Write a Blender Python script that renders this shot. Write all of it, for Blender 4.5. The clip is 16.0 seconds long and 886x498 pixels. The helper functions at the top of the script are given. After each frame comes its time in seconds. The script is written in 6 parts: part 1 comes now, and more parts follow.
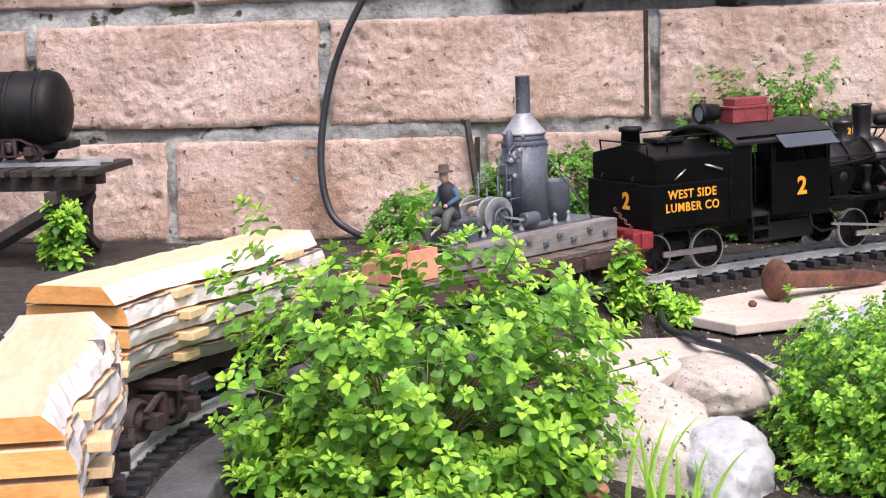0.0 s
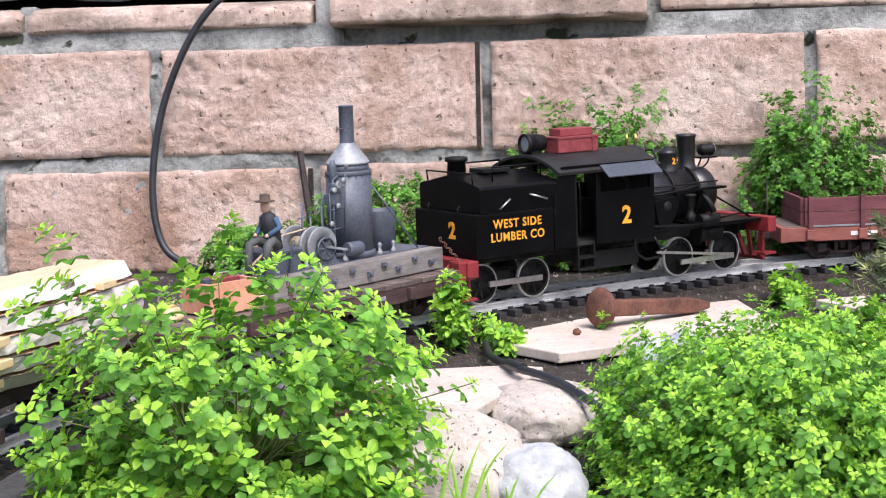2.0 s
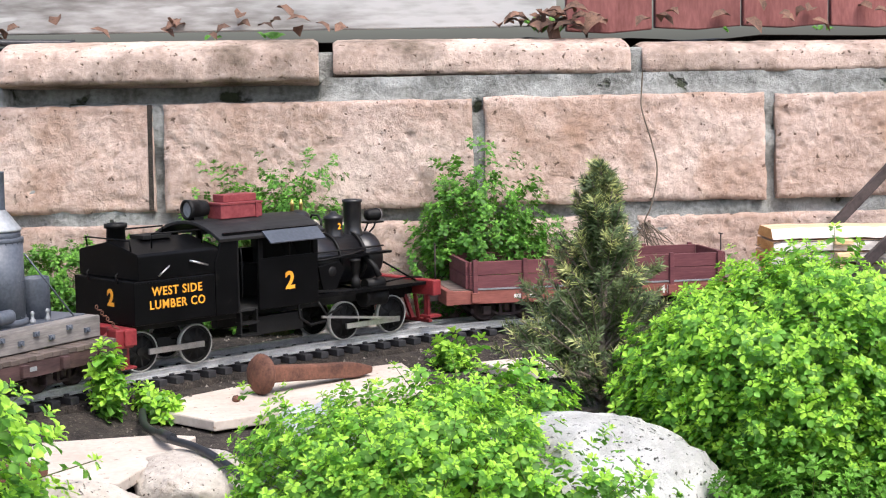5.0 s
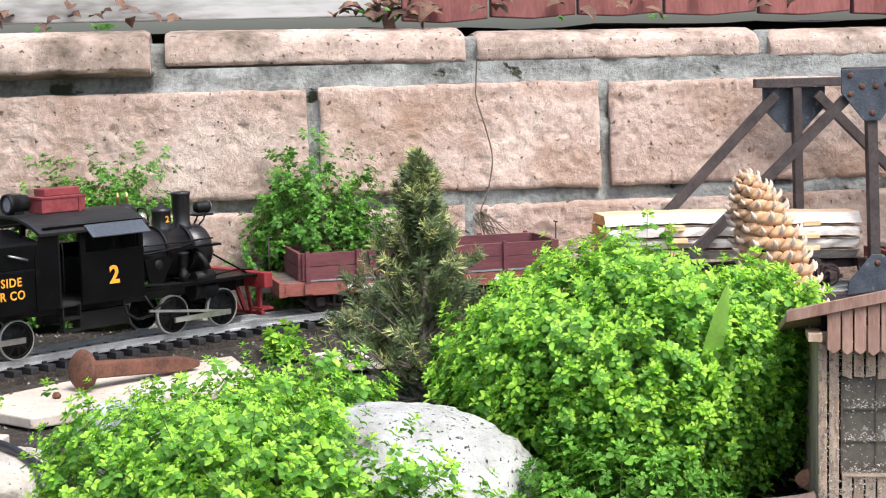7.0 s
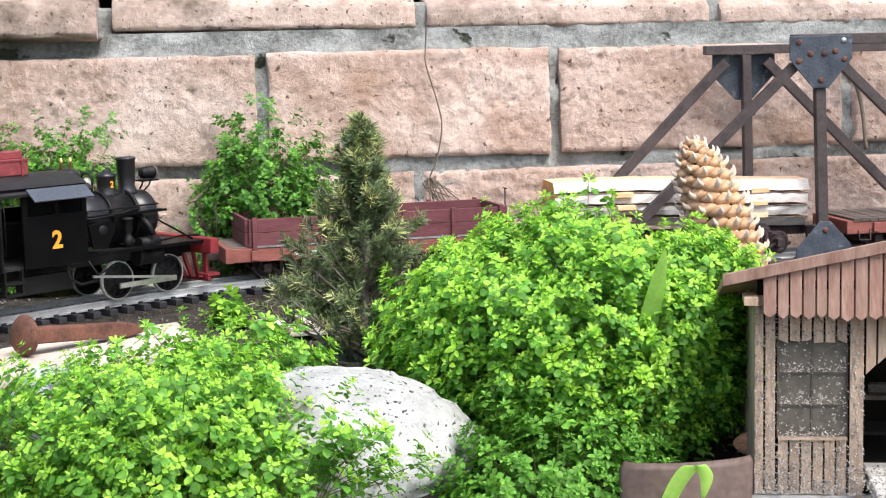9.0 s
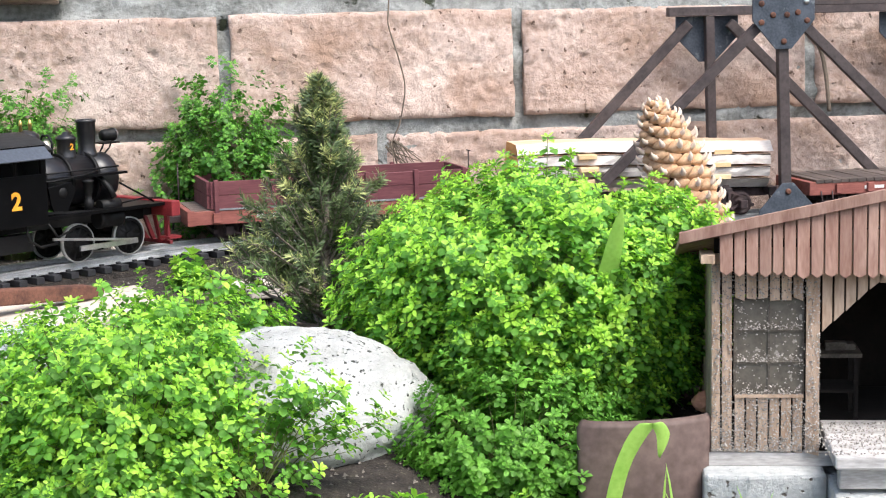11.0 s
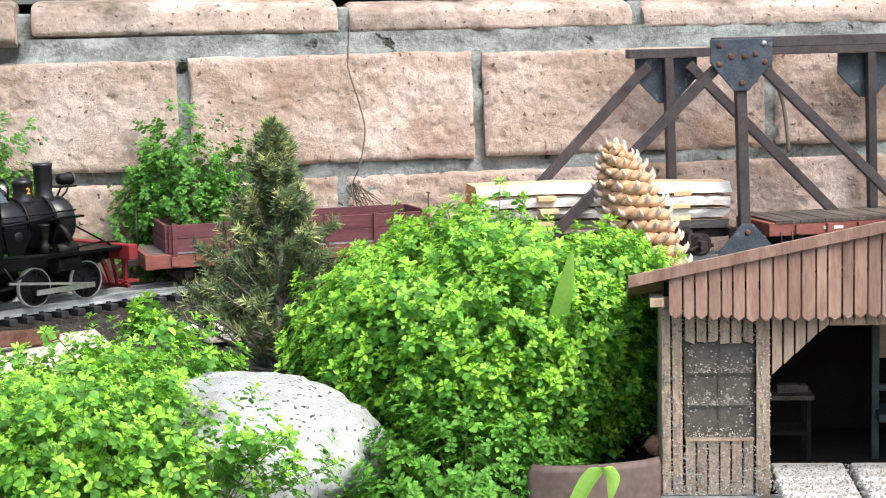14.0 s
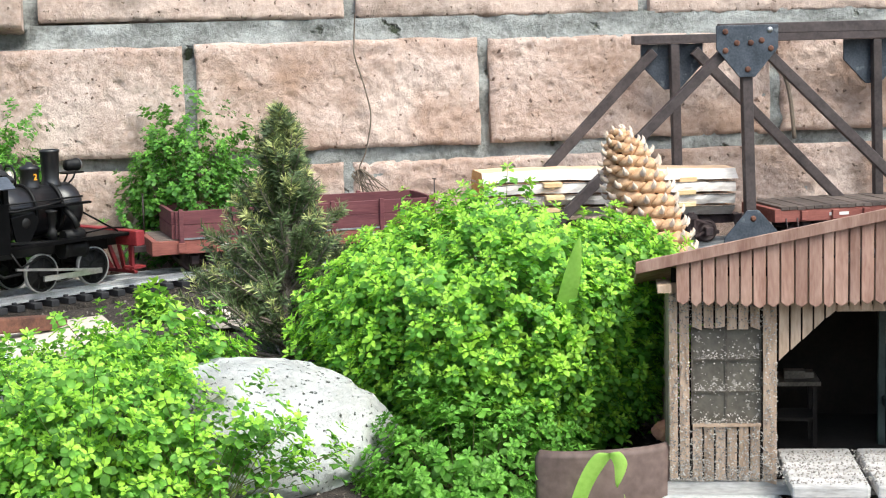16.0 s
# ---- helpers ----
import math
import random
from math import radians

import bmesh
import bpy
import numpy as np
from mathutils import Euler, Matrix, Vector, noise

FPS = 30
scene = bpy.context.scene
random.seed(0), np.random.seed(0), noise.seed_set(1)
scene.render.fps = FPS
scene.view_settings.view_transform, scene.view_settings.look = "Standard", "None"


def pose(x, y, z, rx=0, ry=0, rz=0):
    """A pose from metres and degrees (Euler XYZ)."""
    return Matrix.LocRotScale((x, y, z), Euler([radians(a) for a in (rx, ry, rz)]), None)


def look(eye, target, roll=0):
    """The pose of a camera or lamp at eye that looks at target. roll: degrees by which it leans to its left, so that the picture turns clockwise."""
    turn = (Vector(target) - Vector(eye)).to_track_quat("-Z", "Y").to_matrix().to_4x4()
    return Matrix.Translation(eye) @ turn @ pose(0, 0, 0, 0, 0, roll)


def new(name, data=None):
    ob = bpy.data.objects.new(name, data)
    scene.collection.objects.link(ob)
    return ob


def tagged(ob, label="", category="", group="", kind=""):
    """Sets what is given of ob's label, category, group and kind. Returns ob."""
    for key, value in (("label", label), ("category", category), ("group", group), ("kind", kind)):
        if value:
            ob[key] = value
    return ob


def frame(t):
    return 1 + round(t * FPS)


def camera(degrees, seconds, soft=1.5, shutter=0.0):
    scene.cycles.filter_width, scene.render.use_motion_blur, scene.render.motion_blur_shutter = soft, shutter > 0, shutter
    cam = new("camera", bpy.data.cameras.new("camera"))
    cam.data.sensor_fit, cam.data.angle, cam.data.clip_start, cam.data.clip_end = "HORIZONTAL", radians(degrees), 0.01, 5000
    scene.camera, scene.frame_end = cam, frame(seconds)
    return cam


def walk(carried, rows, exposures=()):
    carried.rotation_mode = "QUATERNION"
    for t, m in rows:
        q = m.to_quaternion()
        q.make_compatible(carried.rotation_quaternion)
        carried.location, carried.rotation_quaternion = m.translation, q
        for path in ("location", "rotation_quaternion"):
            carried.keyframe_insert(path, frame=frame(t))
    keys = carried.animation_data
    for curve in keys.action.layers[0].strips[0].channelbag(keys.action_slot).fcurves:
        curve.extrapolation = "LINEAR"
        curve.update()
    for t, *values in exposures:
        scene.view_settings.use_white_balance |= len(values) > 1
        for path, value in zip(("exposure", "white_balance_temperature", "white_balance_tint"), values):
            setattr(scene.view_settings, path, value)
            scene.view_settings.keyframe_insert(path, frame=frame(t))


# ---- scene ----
# camera: a phone held by hand, panning slowly to the right
cam = camera(28.5, 16.0, soft=1.15)
PATH = [
    (0, (0.135, -2.507, 0.41), (-0.209, -0.559, 0.115), -2.1),
    (0.5, (0.152, -2.503, 0.411), (-0.143, -0.546, 0.122), -2.1),
    (1, (0.157, -2.503, 0.405), (-0.092, -0.539, 0.122), -1.9),
    (1.5, (0.167, -2.501, 0.404), (-0.049, -0.532, 0.129), -1.9),
    (2, (0.176, -2.499, 0.402), (-0.012, -0.525, 0.142), -1.8),
    (2.5, (0.186, -2.497, 0.403), (0.03, -0.518, 0.16), -1.7),
    (3, (0.196, -2.496, 0.407), (0.079, -0.512, 0.185), -1.5),
    (3.5, (0.206, -2.501, 0.414), (0.136, -0.513, 0.21), -1.2),
    (4, (0.222, -2.506, 0.419), (0.205, -0.516, 0.218), -1.1),
    (4.5, (0.237, -2.505, 0.417), (0.289, -0.516, 0.211), -1.0),
    (5, (0.255, -2.505, 0.419), (0.378, -0.519, 0.209), -1.0),
    (7.5, (0.335, -2.505, 0.415), (0.597, -0.535, 0.186), -1.4),
    (8, (0.34, -2.502, 0.414), (0.61, -0.535, 0.176), -1.3),
    (8.5, (0.348, -2.505, 0.412), (0.628, -0.54, 0.166), -1.2),
    (9, (0.354, -2.505, 0.408), (0.641, -0.542, 0.152), -1.2),
    (11.5, (0.375, -2.506, 0.399), (0.696, -0.555, 0.104), -1.3),
    (12, (0.382, -2.506, 0.401), (0.71, -0.552, 0.123), -1.4),
    (12.5, (0.387, -2.508, 0.406), (0.722, -0.554, 0.14), -1.5),
    (13, (0.389, -2.509, 0.407), (0.731, -0.556, 0.148), -1.5),
    (13.5, (0.393, -2.507, 0.405), (0.736, -0.553, 0.152), -1.5),
    (14, (0.395, -2.507, 0.403), (0.736, -0.552, 0.154), -1.4),
    (14.5, (0.392, -2.51, 0.403), (0.73, -0.555, 0.151), -1.3),
    (15, (0.39, -2.51, 0.404), (0.725, -0.556, 0.143), -1.4),
    (15.5, (0.389, -2.508, 0.403), (0.724, -0.555, 0.137), -1.4),
    (16, (0.39, -2.51, 0.404), (0.727, -0.557, 0.139), -1.4),
]
walk(cam, [(t, look(eye, target, roll)) for t, eye, target, roll in PATH],
     exposures=((0.0, 0.90, 6550, 19.0), (1.0, 0.90, 6350, 16.0), (3.0, 0.92, 6250, 16.5), (5.0, 0.94, 6380, 12.0), (8.0, 1.02, 6350, 8.5), (11.5, 1.06, 6300, 9.0), (13.0, 1.06, 6300, 5.5), (16.0, 1.06, 6320, 3.0)))

# ---- light: a bright overcast sky ----
world = bpy.data.worlds.new("sky")
scene.world = world
world.use_nodes = True
wn = world.node_tree.nodes
sky = wn.new("ShaderNodeTexSky")
sky.sky_type = "NISHITA"
sky.sun_disc = False
sky.sun_elevation = radians(58)
sky.sun_rotation = radians(150)
sky.air_density, sky.dust_density, sky.ozone_density = 1.0, 4.0, 0.6
wn["Background"].inputs["Strength"].default_value = 0.15
world.node_tree.links.new(sky.outputs["Color"], wn["Background"].inputs["Color"])
sun_data = bpy.data.lights.new("sun", "SUN")
sun_data.energy, sun_data.angle, sun_data.color = 1.7, radians(30), (1.0, 0.98, 0.95)
sun = new("sun", sun_data)
sun.matrix_world = look((0.8, -1.4, 2.6), (0.0, 0.0, 0.0))


# ---- materials ----
def mat(name, c1, c2, scale=40.0, rough=0.7, metal=0.0, bump=0.3, fine=None, c3=None, spots=-1.0, spot_col=(0.02, 0.02, 0.02),
        vary=0.0, spot_scale=60.0, stretch=(1, 1, 1), island=False, depth=0.002, trans=0.0, spec=0.5, pits=0.0, stain=None):
    """Two-scale noise colour, optional dark spots, relief, and variation from piece to piece."""
    m = bpy.data.materials.new(name)
    m.use_nodes = True
    nt = m.node_tree
    N, L = nt.nodes, nt.links
    b = N["Principled BSDF"]
    tc = N.new("ShaderNodeTexCoord")
    mp = N.new("ShaderNodeMapping")
    mp.inputs["Scale"].default_value = stretch
    L.new(tc.outputs["Object"], mp.inputs["Vector"])
    big = N.new("ShaderNodeTexNoise")
    big.inputs["Scale"].default_value, big.inputs["Detail"].default_value = scale, 3
    small = N.new("ShaderNodeTexNoise")
    small.inputs["Scale"].default_value, small.inputs["Detail"].default_value = fine or scale * 8, 4
    for n in (big, small):
        L.new(mp.outputs["Vector"], n.inputs["Vector"])
    mix = N.new("ShaderNodeMix")
    mix.data_type = "FLOAT"
    mix.inputs[0].default_value = 0.4
    L.new(big.outputs["Fac"], mix.inputs[2]), L.new(small.outputs["Fac"], mix.inputs[3])
    ramp = N.new("ShaderNodeValToRGB")
    ramp.color_ramp.elements[0].position, ramp.color_ramp.elements[1].position = 0.36, 0.64
    ramp.color_ramp.elements[0].color, ramp.color_ramp.elements[1].color = (*c1, 1), (*c2, 1)
    if c3:
        e = ramp.color_ramp.elements.new(0.5)
        e.color = (*c3, 1)
    L.new(mix.outputs[0], ramp.inputs[0])
    col = ramp.outputs["Color"]
    if stain:
        so = N.new("ShaderNodeTexNoise")
        so.inputs["Scale"].default_value, so.inputs["Detail"].default_value, so.inputs["Roughness"].default_value = 5.5, 6, 0.65
        L.new(N.new("ShaderNodeNewGeometry").outputs["Position"], so.inputs["Vector"])
        sf = N.new("ShaderNodeValToRGB")
        sf.color_ramp.elements[0].position, sf.color_ramp.elements[1].position = 0.47, 0.66
        L.new(so.outputs["Fac"], sf.inputs[0])
        st = N.new("ShaderNodeMix")
        st.data_type = "RGBA"
        L.new(sf.outputs["Color"], st.inputs[0]), L.new(col, st.inputs[6])
        st.inputs[7].default_value = (*stain, 1)
        col = st.outputs[2]
    hole = None
    if spots > -0.5:
        sp = N.new("ShaderNodeTexNoise")
        sp.inputs["Scale"].default_value, sp.inputs["Detail"].default_value = spot_scale, 5
        L.new(mp.outputs["Vector"], sp.inputs["Vector"])
        sr = N.new("ShaderNodeValToRGB")
        sr.color_ramp.elements[0].position, sr.color_ramp.elements[1].position = 0.62 - spots, 0.66 - spots
        L.new(sp.outputs["Fac"], sr.inputs[0])
        sm = N.new("ShaderNodeMix")
        sm.data_type = "RGBA"
        L.new(sr.outputs["Color"], sm.inputs[0]), L.new(col, sm.inputs[6])
        sm.inputs[7].default_value = (*spot_col, 1)
        col = sm.outputs[2]
        hole = sr.outputs["Color"]
    if vary > 0:
        if island:
            src = N.new("ShaderNodeNewGeometry").outputs["Random Per Island"]
        else:
            src = N.new("ShaderNodeObjectInfo").outputs["Random"]
        mr = N.new("ShaderNodeMapRange")
        mr.inputs["To Min"].default_value, mr.inputs["To Max"].default_value = 1 - vary, 1 + vary
        L.new(src, mr.inputs["Value"])
        hs = N.new("ShaderNodeHueSaturation")
        L.new(mr.outputs["Result"], hs.inputs["Value"]), L.new(col, hs.inputs["Color"])
        col = hs.outputs["Color"]
    L.new(col, b.inputs["Base Color"])
    b.inputs["Roughness"].default_value, b.inputs["Metallic"].default_value = rough, metal
    b.inputs["Specular IOR Level"].default_value = spec
    if bump > 0:
        bp = N.new("ShaderNodeBump")
        bp.inputs["Strength"].default_value, bp.inputs["Distance"].default_value = bump, depth
        high = mix.outputs[0]
        if pits > 0:
            pt = N.new("ShaderNodeTexNoise")
            pt.inputs["Scale"].default_value, pt.inputs["Detail"].default_value, pt.inputs["Roughness"].default_value = pits, 8, 0.72
            L.new(mp.outputs["Vector"], pt.inputs["Vector"])
            high = pt.outputs["Fac"]
            if hole:
                sub = N.new("ShaderNodeMath")
                sub.operation = "SUBTRACT"
                L.new(high, sub.inputs[0]), L.new(hole, sub.inputs[1])
                high = sub.outputs[0]
        L.new(high, bp.inputs["Height"]), L.new(bp.outputs["Normal"], b.inputs["Normal"])
    if trans > 0:
        tr = N.new("ShaderNodeBsdfTranslucent")
        L.new(col, tr.inputs["Color"])
        ms = N.new("ShaderNodeMixShader")
        ms.inputs[0].default_value = trans
        L.new(b.outputs[0], ms.inputs[1]), L.new(tr.outputs[0], ms.inputs[2])
        L.new(ms.outputs[0], N["Material Output"].inputs["Surface"])
    return m


# on wall and coping blocks the dark spots paint the shade in small pits
BLOCK = mat("split_face_block", (0.36, 0.25, 0.19), (0.66, 0.535, 0.465), 6, 0.93, bump=1.0, fine=110, c3=(0.51, 0.385, 0.325), vary=0.10,
            spots=-0.030, spot_scale=95, spot_col=(0.20, 0.13, 0.10), depth=0.0062, pits=92, stain=(0.36, 0.235, 0.17))
CAP = mat("coping_block", (0.40, 0.29, 0.235), (0.66, 0.53, 0.46), 12, 0.93, bump=1.0, fine=130, vary=0.06, spots=-0.016, spot_scale=140,
          spot_col=(0.16, 0.11, 0.08), depth=0.003, pits=130, stain=(0.12, 0.09, 0.065))
MORTAR = mat("mortar", (0.15, 0.155, 0.145), (0.40, 0.41, 0.395), 16, 0.95, bump=1.0, fine=130, c3=(0.30, 0.31, 0.295), spots=-0.03, spot_scale=22,
             spot_col=(0.05, 0.06, 0.035), depth=0.008, pits=60)
SOIL = mat("soil", (0.008, 0.006, 0.005), (0.05, 0.04, 0.032), 60, 1.0, bump=1.0, fine=380, spots=0.0, spot_scale=260, spot_col=(0.09, 0.075, 0.06), depth=0.006)
GRITW = mat("pale_splashed_grit", (0.17, 0.15, 0.13), (0.54, 0.50, 0.46), 200, 0.95, bump=0.5, vary=0.4, island=True)
GRIT = mat("grit", (0.03, 0.026, 0.022), (0.26, 0.23, 0.20), 200, 0.95, bump=0.5, vary=0.5, island=True)
FLAG = mat("sandstone_flag", (0.43, 0.365, 0.31), (0.58, 0.515, 0.45), 12, 0.85, bump=0.35, fine=160, spots=-0.03, spot_scale=120, spot_col=(0.30, 0.24, 0.19))
ROCK = mat("pale_granite", (0.42, 0.365, 0.31), (0.61, 0.565, 0.505), 14, 0.92, bump=1.0, fine=140, spots=-0.02, spot_scale=230, spot_col=(0.12, 0.10, 0.09), depth=0.006, pits=50)
ROCKB = mat("white_speckled_rock", (0.44, 0.45, 0.435), (0.60, 0.60, 0.585), 12, 0.92, bump=1.0, fine=140, spots=-0.008, spot_scale=210, spot_col=(0.09, 0.09, 0.08), depth=0.005, pits=60, stain=(0.26, 0.26, 0.24))
ROCKC = mat("blue_white_rock", (0.37, 0.39, 0.41), (0.55, 0.57, 0.59), 16, 0.9, bump=1.0, fine=150, spots=-0.07, spot_scale=120, spot_col=(0.14, 0.14, 0.14), depth=0.005, pits=60)
RUST = mat("rusted_iron", (0.07, 0.032, 0.022), (0.19, 0.085, 0.055), 45, 0.85, 0.2, bump=0.6, fine=300)
RAIL = mat("weathered_rail", (0.36, 0.36, 0.36), (0.56, 0.57, 0.58), 60, 0.45, 0.45, bump=0.1, stretch=(1, 1, 1))
TIE = mat("black_plastic_tie", (0.010, 0.010, 0.012), (0.030, 0.030, 0.034), 70, 0.6, bump=0.2, vary=0.2)
BLACK = mat("black_engine_paint", (0.0015, 0.0015, 0.0017), (0.0035, 0.0035, 0.004), 30, 0.38, bump=0.08, fine=400, spots=-0.03, spot_scale=60, spot_col=(0.007, 0.0066, 0.0063), spec=0.11)
# a slightly lighter black than the engine paint
ROOFBLK = mat("greyer_black_roof", (0.007, 0.007, 0.0075), (0.020, 0.020, 0.021), 25, 0.55, bump=0.15, fine=200, spec=0.35)
BOILERBLK = mat("waxed_black_boiler", (0.006, 0.006, 0.007), (0.014, 0.014, 0.016), 22, 0.34, bump=0.08, fine=260, spec=0.55)
BLACKMATT = mat("sooty_black", (0.003, 0.003, 0.0032), (0.010, 0.0098, 0.0098), 40, 0.55, bump=0.1, spec=0.25)
DARK = mat("cab_interior", (0.004, 0.004, 0.004), (0.009, 0.009, 0.009), 40, 0.9, bump=0.1)
RED = mat("faded_red_paint", (0.15, 0.010, 0.014), (0.25, 0.024, 0.028), 45, 0.55, bump=0.15, spots=-0.02, spot_col=(0.10, 0.02, 0.02))
BOXRED = mat("dull_red_wood", (0.15, 0.018, 0.022), (0.24, 0.045, 0.05), 60, 0.7, bump=0.3, fine=300)
STEEL = mat("bright_steel", (0.45, 0.45, 0.45), (0.7, 0.7, 0.7), 60, 0.3, 0.9, bump=0.05)
TYRE = mat("white_rim_paint", (0.34, 0.34, 0.33), (0.50, 0.50, 0.48), 60, 0.5, 0.2, bump=0.05)
BRASS = mat("brass", (0.5, 0.34, 0.10), (0.75, 0.55, 0.2), 50, 0.3, 1.0, bump=0.05)
BELL = mat("pale_bell_metal", (0.6, 0.52, 0.36), (0.8, 0.74, 0.58), 50, 0.3, 0.7, bump=0.05)
ORANGE = mat("orange_lettering", (0.75, 0.30, 0.015), (0.85, 0.38, 0.03), 60, 0.6, bump=0.05)
WHITEP = mat("white_lettering", (0.6, 0.58, 0.55), (0.75, 0.73, 0.7), 80, 0.7, bump=0.05)
GREY = mat("weathered_grey_iron", (0.050, 0.060, 0.078), (0.115, 0.130, 0.160), 9, 0.5, 0.15, bump=0.12, fine=260, c3=(0.075, 0.088, 0.112))
GREYL = mat("worn_light_grey", (0.18, 0.19, 0.20), (0.34, 0.36, 0.38), 35, 0.5, 0.2, bump=0.2, fine=200)
DECKW = mat("greyed_deck_wood", (0.06, 0.045, 0.04), (0.16, 0.125, 0.105), 40, 0.85, bump=0.5, fine=220, stretch=(0.3, 3, 3), vary=0.25)
FRAMEW = mat("maroon_stained_frame", (0.035, 0.017, 0.017), (0.085, 0.045, 0.042), 40, 0.75, bump=0.4, fine=240, stretch=(0.4, 2, 2))
TRUCK = mat("dark_brown_truck", (0.022, 0.013, 0.014), (0.065, 0.04, 0.04), 50, 0.7, bump=0.3, fine=260)
MAROON = mat("maroon_boards", (0.085, 0.020, 0.026), (0.145, 0.045, 0.05), 30, 0.75, bump=0.4, fine=200, stretch=(0.4, 2, 3), vary=0.15)
BRICKRED = mat("red_side_sill", (0.17, 0.048, 0.036), (0.28, 0.095, 0.075), 35, 0.75, bump=0.4, fine=220, stretch=(0.4, 2, 2))
LUMBER = mat("fresh_sawn_wood", (0.60, 0.39, 0.23), (0.74, 0.54, 0.37), 22, 0.75, bump=0.3, fine=120, stretch=(0.25, 2.5, 2.5), vary=0.08)
ENDWOOD = mat("orange_end_grain", (0.56, 0.25, 0.065), (0.74, 0.41, 0.14), 24, 0.8, bump=0.3, fine=160, stretch=(1, 1, 3), vary=0.1)
BARK = mat("white_birch_bark", (0.50, 0.45, 0.41), (0.69, 0.65, 0.61), 26, 0.85, bump=0.5, fine=140, spots=-0.08, spot_scale=34, spot_col=(0.16, 0.12, 0.10), stretch=(1, 1, 3))
STICK = mat("pale_spacer_wood", (0.62, 0.43, 0.22), (0.78, 0.60, 0.36), 40, 0.75, bump=0.2, stretch=(0.4, 2, 2), vary=0.08)
KNOT = mat("dark_knot", (0.03, 0.025, 0.022), (0.30, 0.25, 0.21), 120, 0.9, bump=0.6)
CRATE = mat("salmon_crate_wood", (0.50, 0.22, 0.13), (0.66, 0.33, 0.21), 30, 0.8, bump=0.2, fine=180)
ROPE = mat("rope", (0.40, 0.31, 0.20), (0.58, 0.48, 0.34), 200, 0.95, bump=0.6)
TAN = mat("tan_boards", (0.36, 0.25, 0.16), (0.52, 0.39, 0.27), 30, 0.8, bump=0.4, fine=200, stretch=(0.4, 2, 3), vary=0.12)
SHEDW = mat("weathered_shed_board", (0.34, 0.235, 0.16), (0.60, 0.45, 0.335), 30, 0.9, bump=0.6, fine=190, stretch=(2.5, 2.5, 0.5), vary=0.16)
SHEDT = mat("rusty_pink_shingle_board", (0.25, 0.135, 0.10), (0.43, 0.275, 0.215), 28, 0.85, bump=0.5, fine=170, stretch=(2.5, 2.5, 0.5), vary=0.16)
# near-black colour that stands in for the shade inside the shed
SHEDSHADE = mat("shed_inside_shade", (0.006, 0.0045, 0.0035), (0.018, 0.013, 0.010), 30, 0.95, bump=0.3)
SHEDBAR = mat("dark_glazing_bar", (0.06, 0.05, 0.04), (0.15, 0.13, 0.105), 60, 0.8, bump=0.2)
DUSTY = mat("dusty_glass", (0.085, 0.075, 0.058), (0.17, 0.15, 0.12), 40, 0.6, bump=0.3, fine=200, spots=0.0, spot_scale=150, spot_col=(0.34, 0.31, 0.27))
DOCK = mat("whitened_dock_board", (0.30, 0.285, 0.27), (0.58, 0.56, 0.54), 30, 0.9, bump=0.5, fine=220, stretch=(0.5, 2, 2))
CONCR = mat("pale_crumbly_concrete", (0.36, 0.38, 0.38), (0.60, 0.61, 0.59), 18, 0.95, bump=1.0, fine=160, spots=-0.03, spot_scale=110, spot_col=(0.16, 0.14, 0.12), depth=0.004, pits=90)
GREEN = mat("dull_green_machine", (0.022, 0.035, 0.032), (0.05, 0.07, 0.062), 50, 0.6, bump=0.2)
CONE = mat("pine_cone_scale", (0.36, 0.205, 0.105), (0.62, 0.41, 0.25), 1.4, 0.75, bump=0.3, fine=9, vary=0.15, c3=(0.50, 0.31, 0.175))
CONETIP = mat("pale_cone_spine", (0.60, 0.46, 0.35), (0.78, 0.66, 0.55), 2.0, 0.7, bump=0.2, fine=12, vary=0.1)
CONED = mat("pine_cone_core", (0.06, 0.03, 0.015), (0.14, 0.07, 0.035), 60, 0.9, bump=0.4)
BRIDGE = mat("dark_bridge_timber", (0.030, 0.022, 0.022), (0.075, 0.058, 0.056), 40, 0.6, bump=0.3, fine=220, vary=0.15)
BLUEST = mat("blue_black_plate", (0.032, 0.042, 0.056), (0.085, 0.10, 0.125), 40, 0.5, 0.3, bump=0.2, spots=-0.02, spot_scale=50, spot_col=(0.15, 0.17, 0.19))
TREST = mat("dark_trestle_timber", (0.015, 0.011, 0.010), (0.05, 0.04, 0.037), 40, 0.75, bump=0.4, fine=220, vary=0.2)
HOSE = mat("black_rubber_hose", (0.012, 0.013, 0.016), (0.028, 0.030, 0.036), 60, 0.42, bump=0.05)
WIRE = mat("brown_dead_vine", (0.10, 0.075, 0.055), (0.2, 0.16, 0.12), 90, 0.9, bump=0.3)
GREYBRD = mat("weathered_grey_plank", (0.13, 0.12, 0.11), (0.46, 0.46, 0.455), 6, 0.85, bump=0.5, fine=45, c3=(0.30, 0.295, 0.285), stretch=(0.5, 2, 2.4), spots=0.0, spot_scale=12, spot_col=(0.44, 0.44, 0.435))
SLED = mat("grey_sled_timber", (0.12, 0.11, 0.105), (0.26, 0.24, 0.225), 40, 0.8, bump=0.4, fine=220, stretch=(0.3, 2, 2))
FENCER = mat("faded_red_fence", (0.16, 0.05, 0.045), (0.30, 0.115, 0.105), 16, 0.85, bump=0.5, fine=120, stretch=(2, 2, 0.5), vary=0.15)
DEADLEAF = mat("dry_brown_leaf", (0.06, 0.035, 0.025), (0.20, 0.11, 0.075), 60, 0.85, bump=0.3, vary=0.35, island=True)
